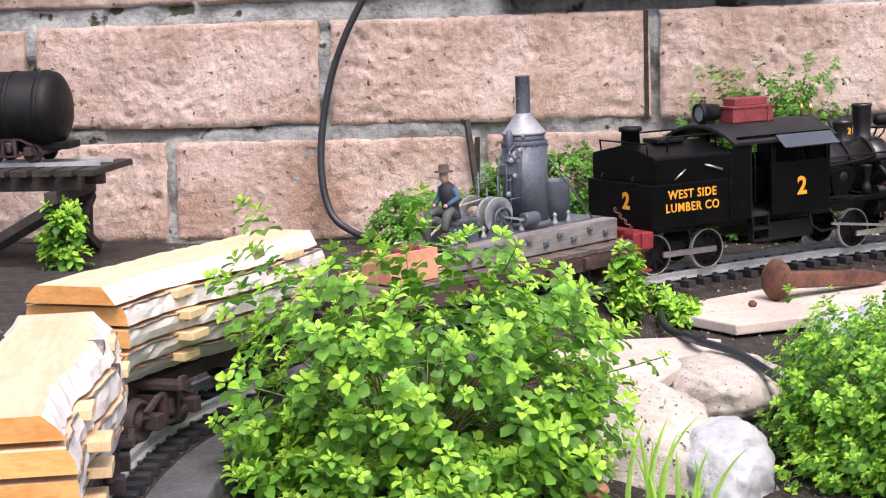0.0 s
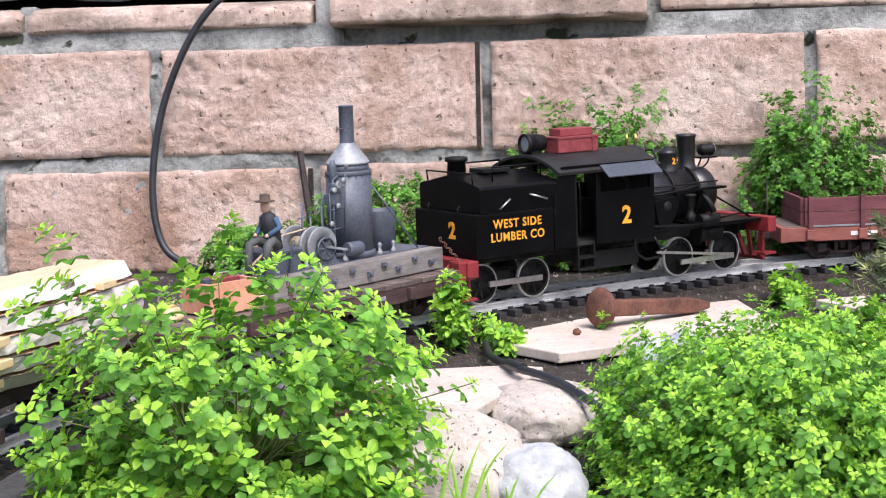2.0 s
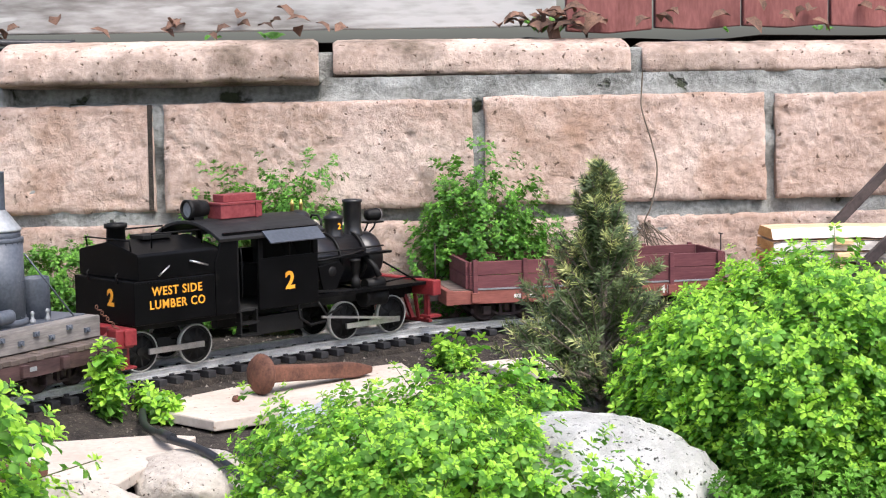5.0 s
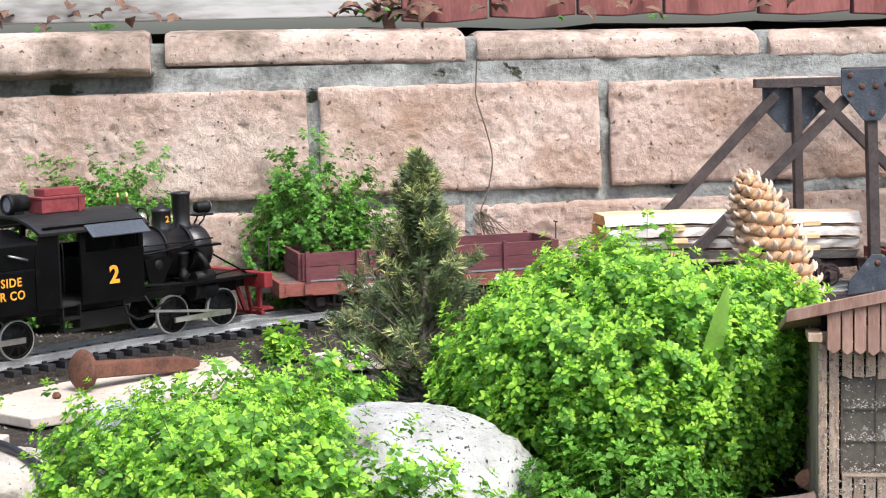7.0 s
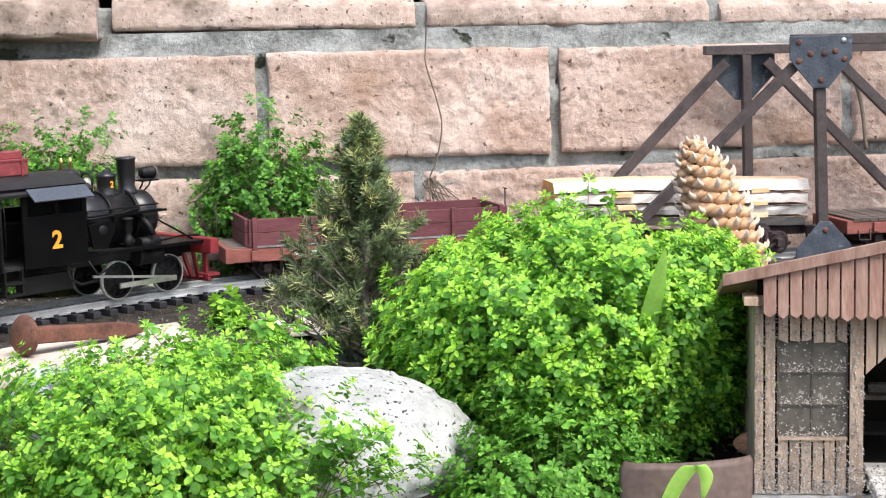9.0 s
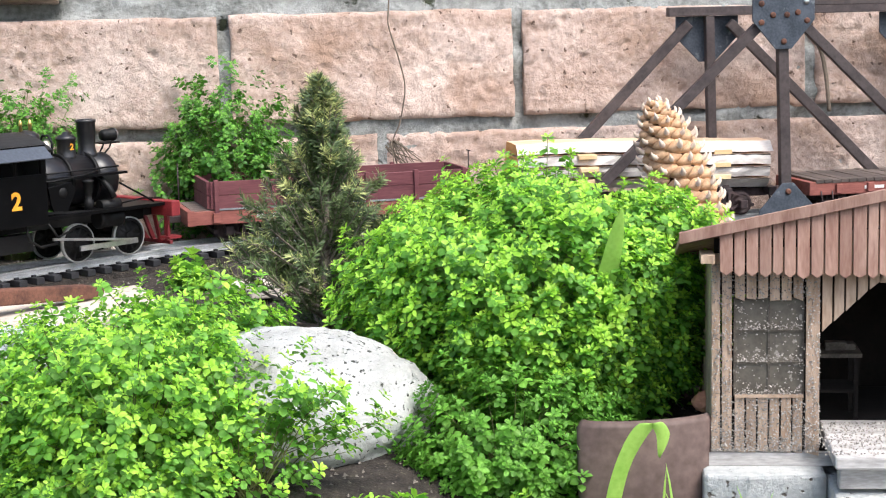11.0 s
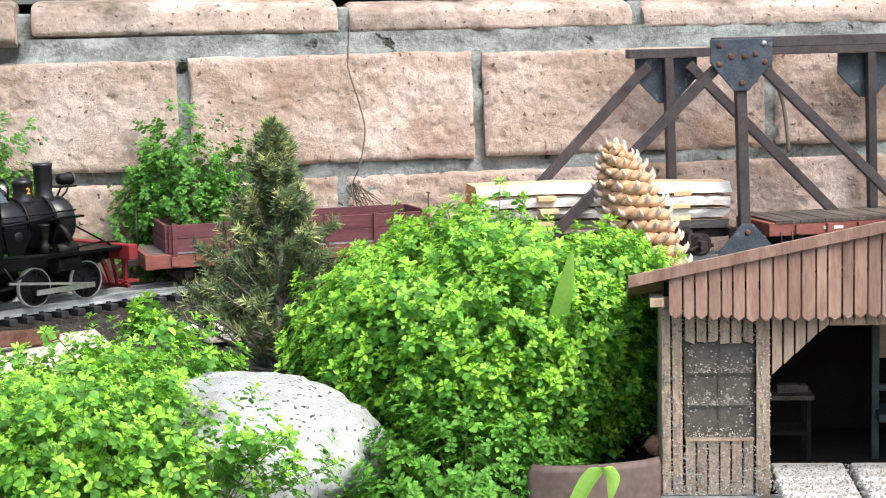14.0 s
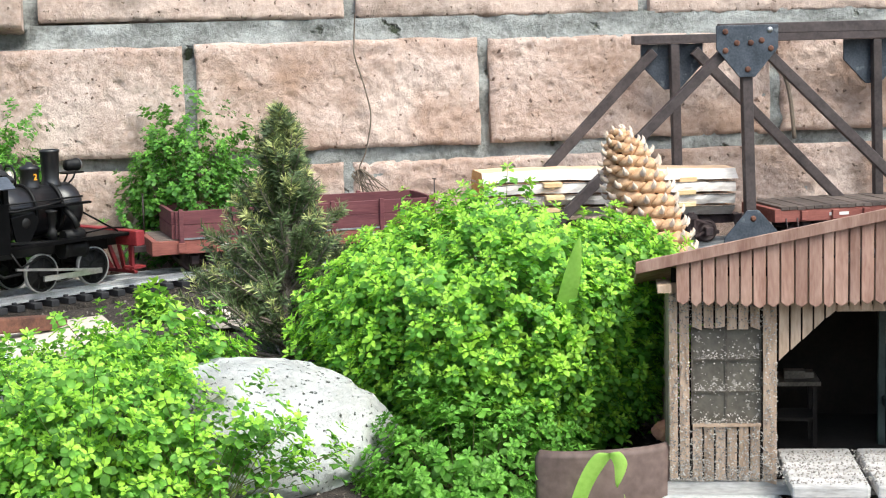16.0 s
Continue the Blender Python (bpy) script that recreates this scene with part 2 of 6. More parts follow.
PAVER = mat("dark_grey_paver", (0.05, 0.05, 0.055), (0.13, 0.13, 0.14), 30, 0.9, bump=0.6, fine=200, vary=0.12)
POT = mat("brown_stone_edging", (0.07, 0.045, 0.038), (0.16, 0.11, 0.095), 16, 0.7, bump=0.4, fine=120)
LEAF = mat("spurge_leaf", (0.10, 0.275, 0.030), (0.205, 0.45, 0.058), 30, 0.55, bump=0.1, vary=0.30, island=True, trans=0.36)
LEAFTIP = mat("bright_spurge_tip", (0.34, 0.63, 0.055), (0.49, 0.79, 0.095), 30, 0.55, bump=0.1, vary=0.18, island=True, trans=0.40)
LEAFB = mat("deep_green_leaf", (0.055, 0.18, 0.02), (0.13, 0.32, 0.045), 30, 0.5, bump=0.1, vary=0.4, island=True, trans=0.3)
BLADE = mat("grass_blade", (0.32, 0.60, 0.09), (0.46, 0.74, 0.15), 30, 0.5, bump=0.1, vary=0.2, island=True, trans=0.4)
STEM = mat("reddish_green_stem", (0.10, 0.085, 0.035), (0.17, 0.22, 0.06), 60, 0.7, bump=0.2)
NEEDLE = mat("spruce_needle", (0.035, 0.066, 0.022), (0.13, 0.175, 0.058), 40, 0.6, bump=0.05, vary=0.45, island=True)
NEEDLETIP = mat("yellow_spruce_tip", (0.26, 0.30, 0.09), (0.42, 0.44, 0.17), 40, 0.6, bump=0.05, vary=0.3, island=True)
TWIG = mat("grey_brown_twig", (0.11, 0.085, 0.07), (0.26, 0.22, 0.185), 90, 0.9, bump=0.4)
HATB = mat("brown_felt", (0.05, 0.035, 0.028), (0.09, 0.065, 0.05), 80, 0.9, bump=0.2)


# ---- mesh helpers ----
class Mesh:
    """Verts and faces, gathered shape by shape."""

    def __init__(self):
        self.v, self.f, self.mi, self.smooth = [], [], [], []

    def add(self, verts, faces, mi=0, smooth=False):
        o = len(self.v)
        self.v.extend([tuple(p) for p in verts])
        self.f.extend([tuple(i + o for i in f) for f in faces])
        self.mi.extend([mi] * len(faces))
        self.smooth.extend([smooth] * len(faces))
        return self

    def box(self, x, y, z, sx, sy, sz, turn=None, mi=0):
        m = Matrix.Translation((x, y, z)) @ (turn.to_4x4() if turn else Matrix())
        vs = [m @ Vector((i * sx / 2, j * sy / 2, k * sz / 2)) for i in (-1, 1) for j in (-1, 1) for k in (-1, 1)]
        return self.add(vs, [(0, 1, 3, 2), (4, 6, 7, 5), (0, 4, 5, 1), (2, 3, 7, 6), (0, 2, 6, 4), (1, 5, 7, 3)], mi)

    def bar(self, p, q, w, h, mi=0):
        """A square bar from p to q, w across and h deep."""
        p, q = Vector(p), Vector(q)
        d = (q - p).normalized()
        side = d.cross(Vector((0, 0, 1)))
        side = side.normalized() if side.length > 1e-4 else Vector((1, 0, 0))
        up = side.cross(d)
        vs = [c + side * (i * w / 2) + up * (j * h / 2) for c in (p, q) for i, j in ((-1, -1), (1, -1), (1, 1), (-1, 1))]
        return self.add(vs, [(3, 2, 1, 0), (4, 5, 6, 7)] + [(i, (i + 1) % 4, 4 + (i + 1) % 4, 4 + i) for i in range(4)], mi)

    def tube(self, pts, r, n=8, mi=0, caps=True):
        """A round tube through pts; r is a number or one for each point."""
        pts = [Vector(p) for p in pts]
        rs = r if isinstance(r, (list, tuple)) else [r] * len(pts)
        vs, side = [], None
        for i, p in enumerate(pts):
            d = (pts[min(i + 1, len(pts) - 1)] - pts[max(i - 1, 0)]).normalized()
            if side is None:
                side = d.orthogonal().normalized()
            else:
                side = (side - d * side.dot(d))
                side = side.normalized() if side.length > 1e-6 else d.orthogonal().normalized()
            up = d.cross(side)
            vs += [p + (side * math.cos(a) + up * math.sin(a)) * rs[i] for a in (2 * math.pi * k / n for k in range(n))]
        fs = [(i * n + k, i * n + (k + 1) % n, (i + 1) * n + (k + 1) % n, (i + 1) * n + k) for i in range(len(pts) - 1) for k in range(n)]
        self.add(vs, fs, mi, True)
        if caps:
            o = len(self.v) - len(vs)
            self.f += [tuple(range(o + n - 1, o - 1, -1)), tuple(range(o + (len(pts) - 1) * n, o + len(pts) * n))]
            self.mi += [mi, mi]
            self.smooth += [False, False]
        return self

    def lathe(self, profile, at=(0, 0, 0), axis="z", n=20, mi=0):
        """Turn (radius, height) pairs round an axis."""
        vs = []
        for r, h in profile:
            for k in range(n):
                a = 2 * math.pi * k / n
                c, s = r * math.cos(a), r * math.sin(a)
                p = {"z": (c, s, h), "x": (h, c, s), "y": (s, h, c)}[axis]
                vs.append((p[0] + at[0], p[1] + at[1], p[2] + at[2]))
        fs = [(i * n + k, i * n + (k + 1) % n, (i + 1) * n + (k + 1) % n, (i + 1) * n + k) for i in range(len(profile) - 1) for k in range(n)]
        self.add(vs, fs, mi, True)
        if profile[0] != profile[-1]:
            o = len(self.v) - len(vs)
            self.f += [tuple(range(o + n - 1, o - 1, -1)), tuple(range(o + (len(profile) - 1) * n, o + len(profile) * n))]
            self.mi += [mi, mi]
            self.smooth += [False, False]
        return self

    def prism(self, outline, lo, hi, axis="y", mi=0):
        """Push a flat outline through from lo to hi along an axis."""
        n = len(outline)
        put = {"y": lambda a, b, h: (a, h, b), "x": lambda a, b, h: (h, a, b), "z": lambda a, b, h: (a, b, h)}[axis]
        vs = [put(a, b, h) for h in (lo, hi) for a, b in outline]
        return self.add(vs, [tuple(range(n)), tuple(range(2 * n - 1, n - 1, -1))] + [(i, (i + 1) % n, n + (i + 1) % n, n + i) for i in range(n)], mi)

    def data(self, name, mats, bevel=0.0, recalc=True):
        me = bpy.data.meshes.new(name)
        me.from_pydata(self.v, [], self.f)
        for m in mats:
            me.materials.append(m)
        me.polygons.foreach_set("material_index", self.mi)
        me.polygons.foreach_set("use_smooth", self.smooth)
        if recalc or bevel:
            bm = bmesh.new()
            bm.from_mesh(me)
            bmesh.ops.recalc_face_normals(bm, faces=bm.faces)
            if bevel:
                edges = [e for e in bm.edges if len(e.link_faces) == 2 and e.calc_face_angle(0) > 0.6]
                bmesh.ops.bevel(bm, geom=edges, offset=bevel, segments=2, affect="EDGES", clamp_overlap=True, profile=0.5)
            bm.to_mesh(me)
            bm.free()
        me.update()
        return me


def part(name, mesh, material, parent=None, label="", bevel=0.0, kind="", recalc=True):
    """One mesh object, under a thing or a part, or free."""
    mats = material if isinstance(material, (list, tuple)) else [material]
    ob = new(name, mesh.data(name, mats, bevel, recalc))
    if parent:
        ob.parent = parent
    return tagged(ob, label, kind=kind)


def thing(name, label, category, group="", kind="", at=None):
    ob = new(name)
    ob.empty_display_size = 0.02
    if at is not None:
        ob.matrix_basis = at
    return tagged(ob, label, category, group, kind)


def fbm(p, octaves=4):
    s, a = 0.0, 1.0
    for _ in range(octaves):
        s += a * noise.noise(p)
        p, a = p * 2.07, a * 0.5
    return s


# ---- the lie of the ground ----
RAILTOP = 0.075
# bends of the rail nearest the camera, from the left end to the right
BENDS = ((0.20, -2.22), (0.08, -2.10), (-0.06, -1.95), (-0.20, -1.72), (-0.29, -1.48), (-0.325, -1.25), (-0.30, -1.08), (-0.225, -0.87), (-0.110, -0.665),
         (-0.05, -0.600), (0.0, -0.545), (0.058, -0.482), (0.121, -0.421), (0.187, -0.364), (0.257, -0.309), (0.331, -0.254), (0.42, -0.200), (0.52, -0.163),
         (0.65, -0.145), (0.90, -0.138), (1.23, -0.136), (1.80, -0.10), (2.2, -0.075), (2.6, -0.05))


def spline(pts, n):
    """A smooth line through pts, n steps to a span."""
    out = []
    for i in range(1, len(pts) - 2):
        p0, p1, p2, p3 = (np.array(p, float) for p in pts[i - 1:i + 3])
        for k in range(n):
            t = k / n
            out.append(0.5 * (2 * p1 + (p2 - p0) * t + (2 * p0 - 5 * p1 + 4 * p2 - p3) * t * t + (3 * p1 - p0 - 3 * p2 + p3) * t ** 3))
    return np.array(out + [np.array(pts[-2], float)])


LINE = spline(BENDS, 24)
_run = np.r_[0, np.cumsum(np.linalg.norm(np.diff(LINE, axis=0), axis=1))]
_even = np.arange(0, _run[-1], 0.01)
LINE = np.stack([np.interp(_even, _run, LINE[:, 0]), np.interp(_even, _run, LINE[:, 1])], 1)
for _ in range(30):
    LINE[1:-1] = (LINE[:-2] + 2 * LINE[1:-1] + LINE[2:]) / 4
_d = np.gradient(LINE, axis=0)
_d /= np.linalg.norm(_d, axis=1)[:, None]
LINE = LINE + np.stack([-_d[:, 1], _d[:, 0]], 1) * 0.0245
RUN = np.r_[0, np.cumsum(np.linalg.norm(np.diff(LINE, axis=0), axis=1))]
RUN -= RUN[int(np.argmin(np.hypot(LINE[:, 0] - 0.209, LINE[:, 1] + 0.32)))]
HEAD = np.unwrap(np.arctan2(_d[:, 1], _d[:, 0]))


def track(s):
    """Place and heading on the track's centre line, s metres past the middle of the engine."""
    return float(np.interp(s, RUN, LINE[:, 0])), float(np.interp(s, RUN, LINE[:, 1])), float(np.interp(s, RUN, HEAD))


def on_track(s, z=RAILTOP):
    x, y, a = track(s)
    return Matrix.Translation((x, y, z)) @ Matrix.Rotation(a, 4, "Z")


def on_rails(s, wheelbase, z=RAILTOP):
    """The pose of a car whose two trucks stand on the rails."""
    (x0, y0, _), (x1, y1, _) = track(s - wheelbase / 2), track(s + wheelbase / 2)
    return Matrix.Translation(((x0 + x1) / 2, (y0 + y1) / 2, z)) @ Matrix.Rotation(math.atan2(y1 - y0, x1 - x0), 4, "Z")


def track_dist(x, y):
    """How far in front of the centre line (positive towards the camera)."""
    i = int(np.argmin((LINE[:, 0] - x) ** 2 + (LINE[:, 1] - y) ** 2))
    return float((x - LINE[i, 0]) * math.sin(HEAD[i]) - (y - LINE[i, 1]) * math.cos(HEAD[i]))


def smooth_step(a, b, v):
    u = min(1, max(0, (v - a) / (b - a)))
    return u * u * (3 - 2 * u)


def ground_z(x, y):
    d = track_dist(x, y)
    z = 0.050 - 0.018 * smooth_step(0.05, 0.12, d) - 0.052 * smooth_step(0.18, 0.5, d) - 0.08 * smooth_step(0.72, 0.92, d)
    return z + 0.005 * fbm(Vector((x * 9, y * 9, 0)), 3) * smooth_step(0.05, 0.12, abs(d))


# ---- ground ----
gm = Mesh()
xs = [-60, -25, -8, -3] + [-1.8 + 0.03 * i for i in range(141)] + [3.6, 8, 25, 60]
ys = [-60, -25, -8, -3.5] + [-2.4 + 0.03 * i for i in range(79)] + [-0.03]
gm.add([(x, y, ground_z(x, max(y, -2.0))) for y in ys for x in xs],
       [(j * len(xs) + i, j * len(xs) + i + 1, (j + 1) * len(xs) + i + 1, (j + 1) * len(xs) + i) for j in range(len(ys) - 1) for i in range(len(xs) - 1)], 0, True)
tagged(part("ground", gm, SOIL, recalc=False), "dark crumbly garden soil sloping down from the track", "ground", kind="structure")

rng = random.Random(5)
gr = Mesh()
for _ in range(9000):
    x, y = rng.uniform(-0.7, 1.6), rng.uniform(-1.15, -0.06)
    s = rng.uniform(0.0008, 0.0030)
    z = ground_z(x, y)
    gr.add([(x + s * rng.uniform(.6, 1.4) * i, y + s * rng.uniform(.6, 1.4) * j, z + s * k) for i, j, k in ((1, 0, 0), (-.5, .9, 0), (-.5, -.9, 0), (0, 0, 1.1))],
           [(0, 1, 3), (1, 2, 3), (2, 0, 3)])
tagged(part("gravel", gr, GRIT, recalc=False), "fine pale and dark grit scattered on the soil", "gravel", kind="stuff")


# ---- the block wall ----
wall = thing("wall_garden", "garden wall of pinkish split-face concrete blocks with grey mortar", "wall", kind="structure",
             at=Matrix.Translation((0, 0, 0.37)) @ Matrix.Rotation(radians(-6), 4, "X") @ Matrix.Translation((0, 0, -0.37)))
bedm = Mesh()
bn, bk = 400, 60
bv = []
for k in range(bk + 1):
    for i in range(bn + 1):
        x, z = -2.6 + 5.4 * i / bn, -0.14 + 0.545 * k / bk
        bv.append((x, 0.007 + 0.016 * smooth_step(-0.08, 0.25, fbm(Vector((x * 6 + 3, z * 9, 4)), 2)) * (1 - smooth_step(0.36, 0.37, z)) + (0.040 if -.21 < x < .235 else .006) * smooth_step(0.366, 0.376, z) + 0.006 * fbm(Vector((x * 25, z * 60, 0)), 3), z))
bedm.add(bv, [(k * (bn + 1) + i, k * (bn + 1) + i + 1, (k + 1) * (bn + 1) + i + 1, (k + 1) * (bn + 1) + i) for k in range(bk) for i in range(bn)], 0, True)
part("mortar", bedm, MORTAR, wall, recalc=False)
part("backing", Mesh().box(0.7, 0.115, 0.13, 60.0, 0.10, 0.53), MORTAR, wall)


def block_mesh(w, h, seed, deep=0.05, rough=0.0016):
    """A split-face block, front at y = 0, its lower left corner at the origin."""
    m, nx, nz = Mesh(), 110, 38
    off = Vector((seed * 3.7, seed * 1.3, seed * 7.1))
    vs = []
    for k in range(nz + 1):
        for i in range(nx + 1):
            u, v = w * i / nx, h * k / nz
            e = min(u, w - u, v, h - v)
            edge = max(0.0, 1 - e / 0.006)
            p = Vector((u, 0, v))
            y = -rough * (fbm(p * 16 + off, 3) + 0.6) - 0.0020 * fbm(p * 62 + off, 4)
            cell = noise.noise(p * 88 + off * 2)
            y += 0.0050 * max(0.0, cell - 0.34) / 0.4
            y += 0.0024 * smooth_step(0.20, 0.34, noise.noise(p * 52 + off * 3)) * (0.4 + 0.6 * smooth_step(-.2, .3, noise.noise(p * 7 + off)))
            y += 0.0045 * edge * edge
            wob = 0.0022 * fbm(p * 22 + off, 2) * (1 if e < 0.02 else 0)
            vs.append((u + (wob if e < 0.002 else 0), y, v + (wob if e < 0.002 else 0)))
    W = nx + 1
    m.add(vs, [(k * W + i, k * W + i + 1, (k + 1) * W + i + 1, (k + 1) * W + i) for k in range(nz) for i in range(nx)], 0, True)
    rim = [i for i in range(W)] + [k * W + nx for k in range(1, nz + 1)] + [nz * W + i for i in range(nx - 1, -1, -1)] + [k * W for k in range(nz - 1, 0, -1)]
    n = len(rim)
    m.add([vs[i] for i in rim] + [(vs[i][0], deep, vs[i][2]) for i in rim], [(a, n + a, n + (a + 1) % n, (a + 1) % n) for a in range(n)])
    return m


def block(name, x0, x1, z0, z1, seed, y=0.0, material=BLOCK):
    ob = part(name, block_mesh(x1 - x0, z1 - z0, seed), material, wall, recalc=False)
    ob.location = (x0, y, z0)
    return ob


# courses from the ground up, each a run of joints
seed = 1
for z0, z1, joints in ((0.052, 0.198, (-2.55, -2.09, -1.63, -1.17, -0.712, -0.243, 0.245, 0.685, 1.13, 1.58, 2.03, 2.5)),
                       (0.218, 0.371, (-2.3, -1.84, -1.38, -0.93, -0.474, 0.008, 0.463, 0.891, 1.335, 1.78, 2.24, 2.7)),
                       (-0.11, 0.036, (-2.3, -1.84, -1.38, -0.93, -0.474, 0.008, 0.463, 0.891, 1.335, 1.78, 2.24, 2.7))):
    for x0, x1 in zip(joints, joints[1:]):
        gap = 0.0075 if seed % 3 else 0.0095
        block("block", x0 + gap, x1 - gap, z0 + 0.002 * math.sin(seed), z1 + 0.0015 * math.cos(seed * 2.1), seed, y=0.003 * math.sin(seed * 1.7))
        seed += 1


def coping(x0, x1, z0, z1, seed, front, tilt=0.0):
    """A coping block with a rounded nose."""
    m = Mesh()
    h = z1 - z0
    prof = [(0.16, 0.0), (0.03, 0.0), (0.005, 0.001), (0.001, 0.005), (0.0, 0.016), (0.001, h * 0.55), (0.008, h * 0.70), (0.016, h * 0.78), (0.020, h * 0.80),
            (0.045, h * 0.92), (0.075, h), (0.16, h)]
    dense = []
    for (a, b), (c, d) in zip(prof, prof[1:]):
        for k in range(3):
            dense.append((a + (c - a) * k / 3, b + (d - b) * k / 3))
    dense.append(prof[-1])
    nx, n = 60, len(dense)
    w = x1 - x0
    off = Vector((seed * 5.1, seed * 2.3, 0))
    vs = []
    for i in range(nx + 1):
        u = w * i / nx
        end = max(0.0, 1 - min(u, w - u) / 0.010)
        for y, z in dense:
            p = Vector((u, y, z))
            dd = 0.0022 * fbm(p * 18 + off, 3) + 0.0022 * fbm(p * 90 + off, 3)
            vs.append((u, y + dd + 0.006 * end * end, z - (0.004 * end * end if z > h * 0.5 else 0) + dd * 0.5 + tilt * (u - w / 2)))
    m.add(vs, [(i * n + k, (i + 1) * n + k, (i + 1) * n + k + 1, i * n + k + 1) for i in range(nx) for k in range(n - 1)], 0, True)
    m.add([vs[k] for k in range(n)], [tuple(range(n))])
    m.add([vs[nx * n + k] for k in range(n)], [tuple(range(n - 1, -1, -1))])
    ob = part("coping", m, CAP, wall, recalc=True)
    ob.location = (x0, front, z0)


coping(-1.60, -1.13, 0.400, 0.445, 1, 0.004)
coping(-1.12, -0.675, 0.400, 0.445, 2, 0.004)
coping(-0.665, -0.245, 0.400, 0.446, 3, 0.004)
coping(-0.212, 0.237, 0.398, 0.466, 4, -0.022)
coping(0.258, 0.690, 0.406, 0.466, 5, 0.010, -0.010)
coping(0.708, 1.130, 0.402, 0.456, 6, 0.010, -0.008)
coping(1.148, 1.580, 0.398, 0.450, 7, 0.010)
coping(1.596, 2.03, 0.396, 0.448, 8, 0.010)
coping(2.046, 2.5, 0.396, 0.448, 9, 0.010)

for x in (-1.125, -.67, -.2285, .2475, .699, 1.139, 1.588, 2.038):
    part("joint_mortar", Mesh().box(x, .065, .422, .026, .07, .044), MORTAR, wall, bevel=.004)

# the bed above the wall, its grey plank and the red fence
ub = Mesh()
ub.add([(x, y, 0.452 + 0.012 * noise.noise(Vector((x * 8, y * 8, 3))) if y < 1 else 0.45) for y in (0.1, 0.13, 0.16, 0.2, 0.3, 0.6, 2, 60) for x in [-60, -5] + [-2 + 0.05 * i for i in range(101)] + [8, 60]],
       [(j * 105 + i, j * 105 + i + 1, (j + 1) * 105 + i + 1, (j + 1) * 105 + i) for j in range(7) for i in range(104)], 0, True)
tagged(part("upper_bed", ub, SOIL, recalc=False), "strip of littered soil on top of the wall", "ground", kind="structure")

# ---- track ----
track_ob = thing("track", "garden railway track with grey rails on black ties", "railway track", kind="structure")


def rail(offset):
    prof = [(-0.0045, -0.0095), (0.0045, -0.0095), (0.0045, -0.0080), (0.0014, -0.0065), (0.0014, -0.0030), (0.0025, -0.0020), (0.0025, 0.0), (-0.0025, 0.0), (-0.0025, -0.0020),
            (-0.0014, -0.0030), (-0.0014, -0.0065), (-0.0045, -0.0080)]
    m, n = Mesh(), len(prof)
    steps = [-1.9 + 0.03 * i for i in range(120)]
    vs = []
    for s in steps:
        x, y, a = track(s)
        for u, z in prof:
            vs.append((x - math.sin(a) * (offset + u), y + math.cos(a) * (offset + u), RAILTOP + z))
    m.add(vs, [(i * n + k, (i + 1) * n + k, (i + 1) * n + (k + 1) % n, i * n + (k + 1) % n) for i in range(len(steps) - 1) for k in range(n)])
    part("rail", m, RAIL, track_ob)


rail(-0.0245), rail(0.0245)
tie = Mesh().box(0, 0, -0.0135, 0.0115, 0.090, 0.008)
for yy in (-0.0245, 0.0245):
    for sg in (-1, 1):
        tie.box(0, yy + sg * 0.006, -0.0085, 0.006, 0.004, 0.003)
tie_data = tie.data("tie", [TIE], 0.0008)
for i in range(140):
    ob = new("tie", tie_data)
    ob.parent = track_ob
    ob.matrix_basis = on_track(-1.75 + 0.0255 * i)
bed = Mesh()
st = [-1.9 + 0.05 * i for i in range(72)]
vs = []
for s in st:
    x, y, a = track(s)
    for u, z in ((-0.053, 0.03), (-0.045, 0.0572), (0.048, 0.0572), (0.075, 0.04)):
        vs.append((x - math.sin(a) * u, y + math.cos(a) * u, z + 0.001 * noise.noise(Vector((x * 60, y * 60, 0)))))
bed.add(vs, [(i * 4 + k, (i + 1) * 4 + k, (i + 1) * 4 + k + 1, i * 4 + k + 1) for i in range(len(st) - 1) for k in range(3)])
tagged(part("track_bed", bed, SOIL), "dark soil ballast under the railway ties", "ballast", kind="structure")

# ---- plants ----
def leaf(m, base, d, up, length, width, mi, fold=0.25, droop=0.15, blunt=1.0):
    """A blunt oval leaf of two bent halves."""
    side = d.cross(up)
    side = side.normalized() if side.length > 1e-5 else d.orthogonal().normalized()
    nrm = side.cross(d)
    f, g = nrm * (width * fold), nrm * (length * droop)
    a, b, tip = base + d * (length * .32), base + d * (length * .78), base + d * length - g
    wa, wb = side * (width * .47), side * (width * (.20 + .24 * blunt))
    m.add((base, a + wa + f * .7, b + wb + f - g * .4, tip, b - wb + f - g * .4, a - wa + f * .7, base + d * (length * .55)),
          ((0, 1, 6), (1, 2, 6), (2, 3, 6), (3, 4, 6), (4, 5, 6), (5, 0, 6)), mi, True)


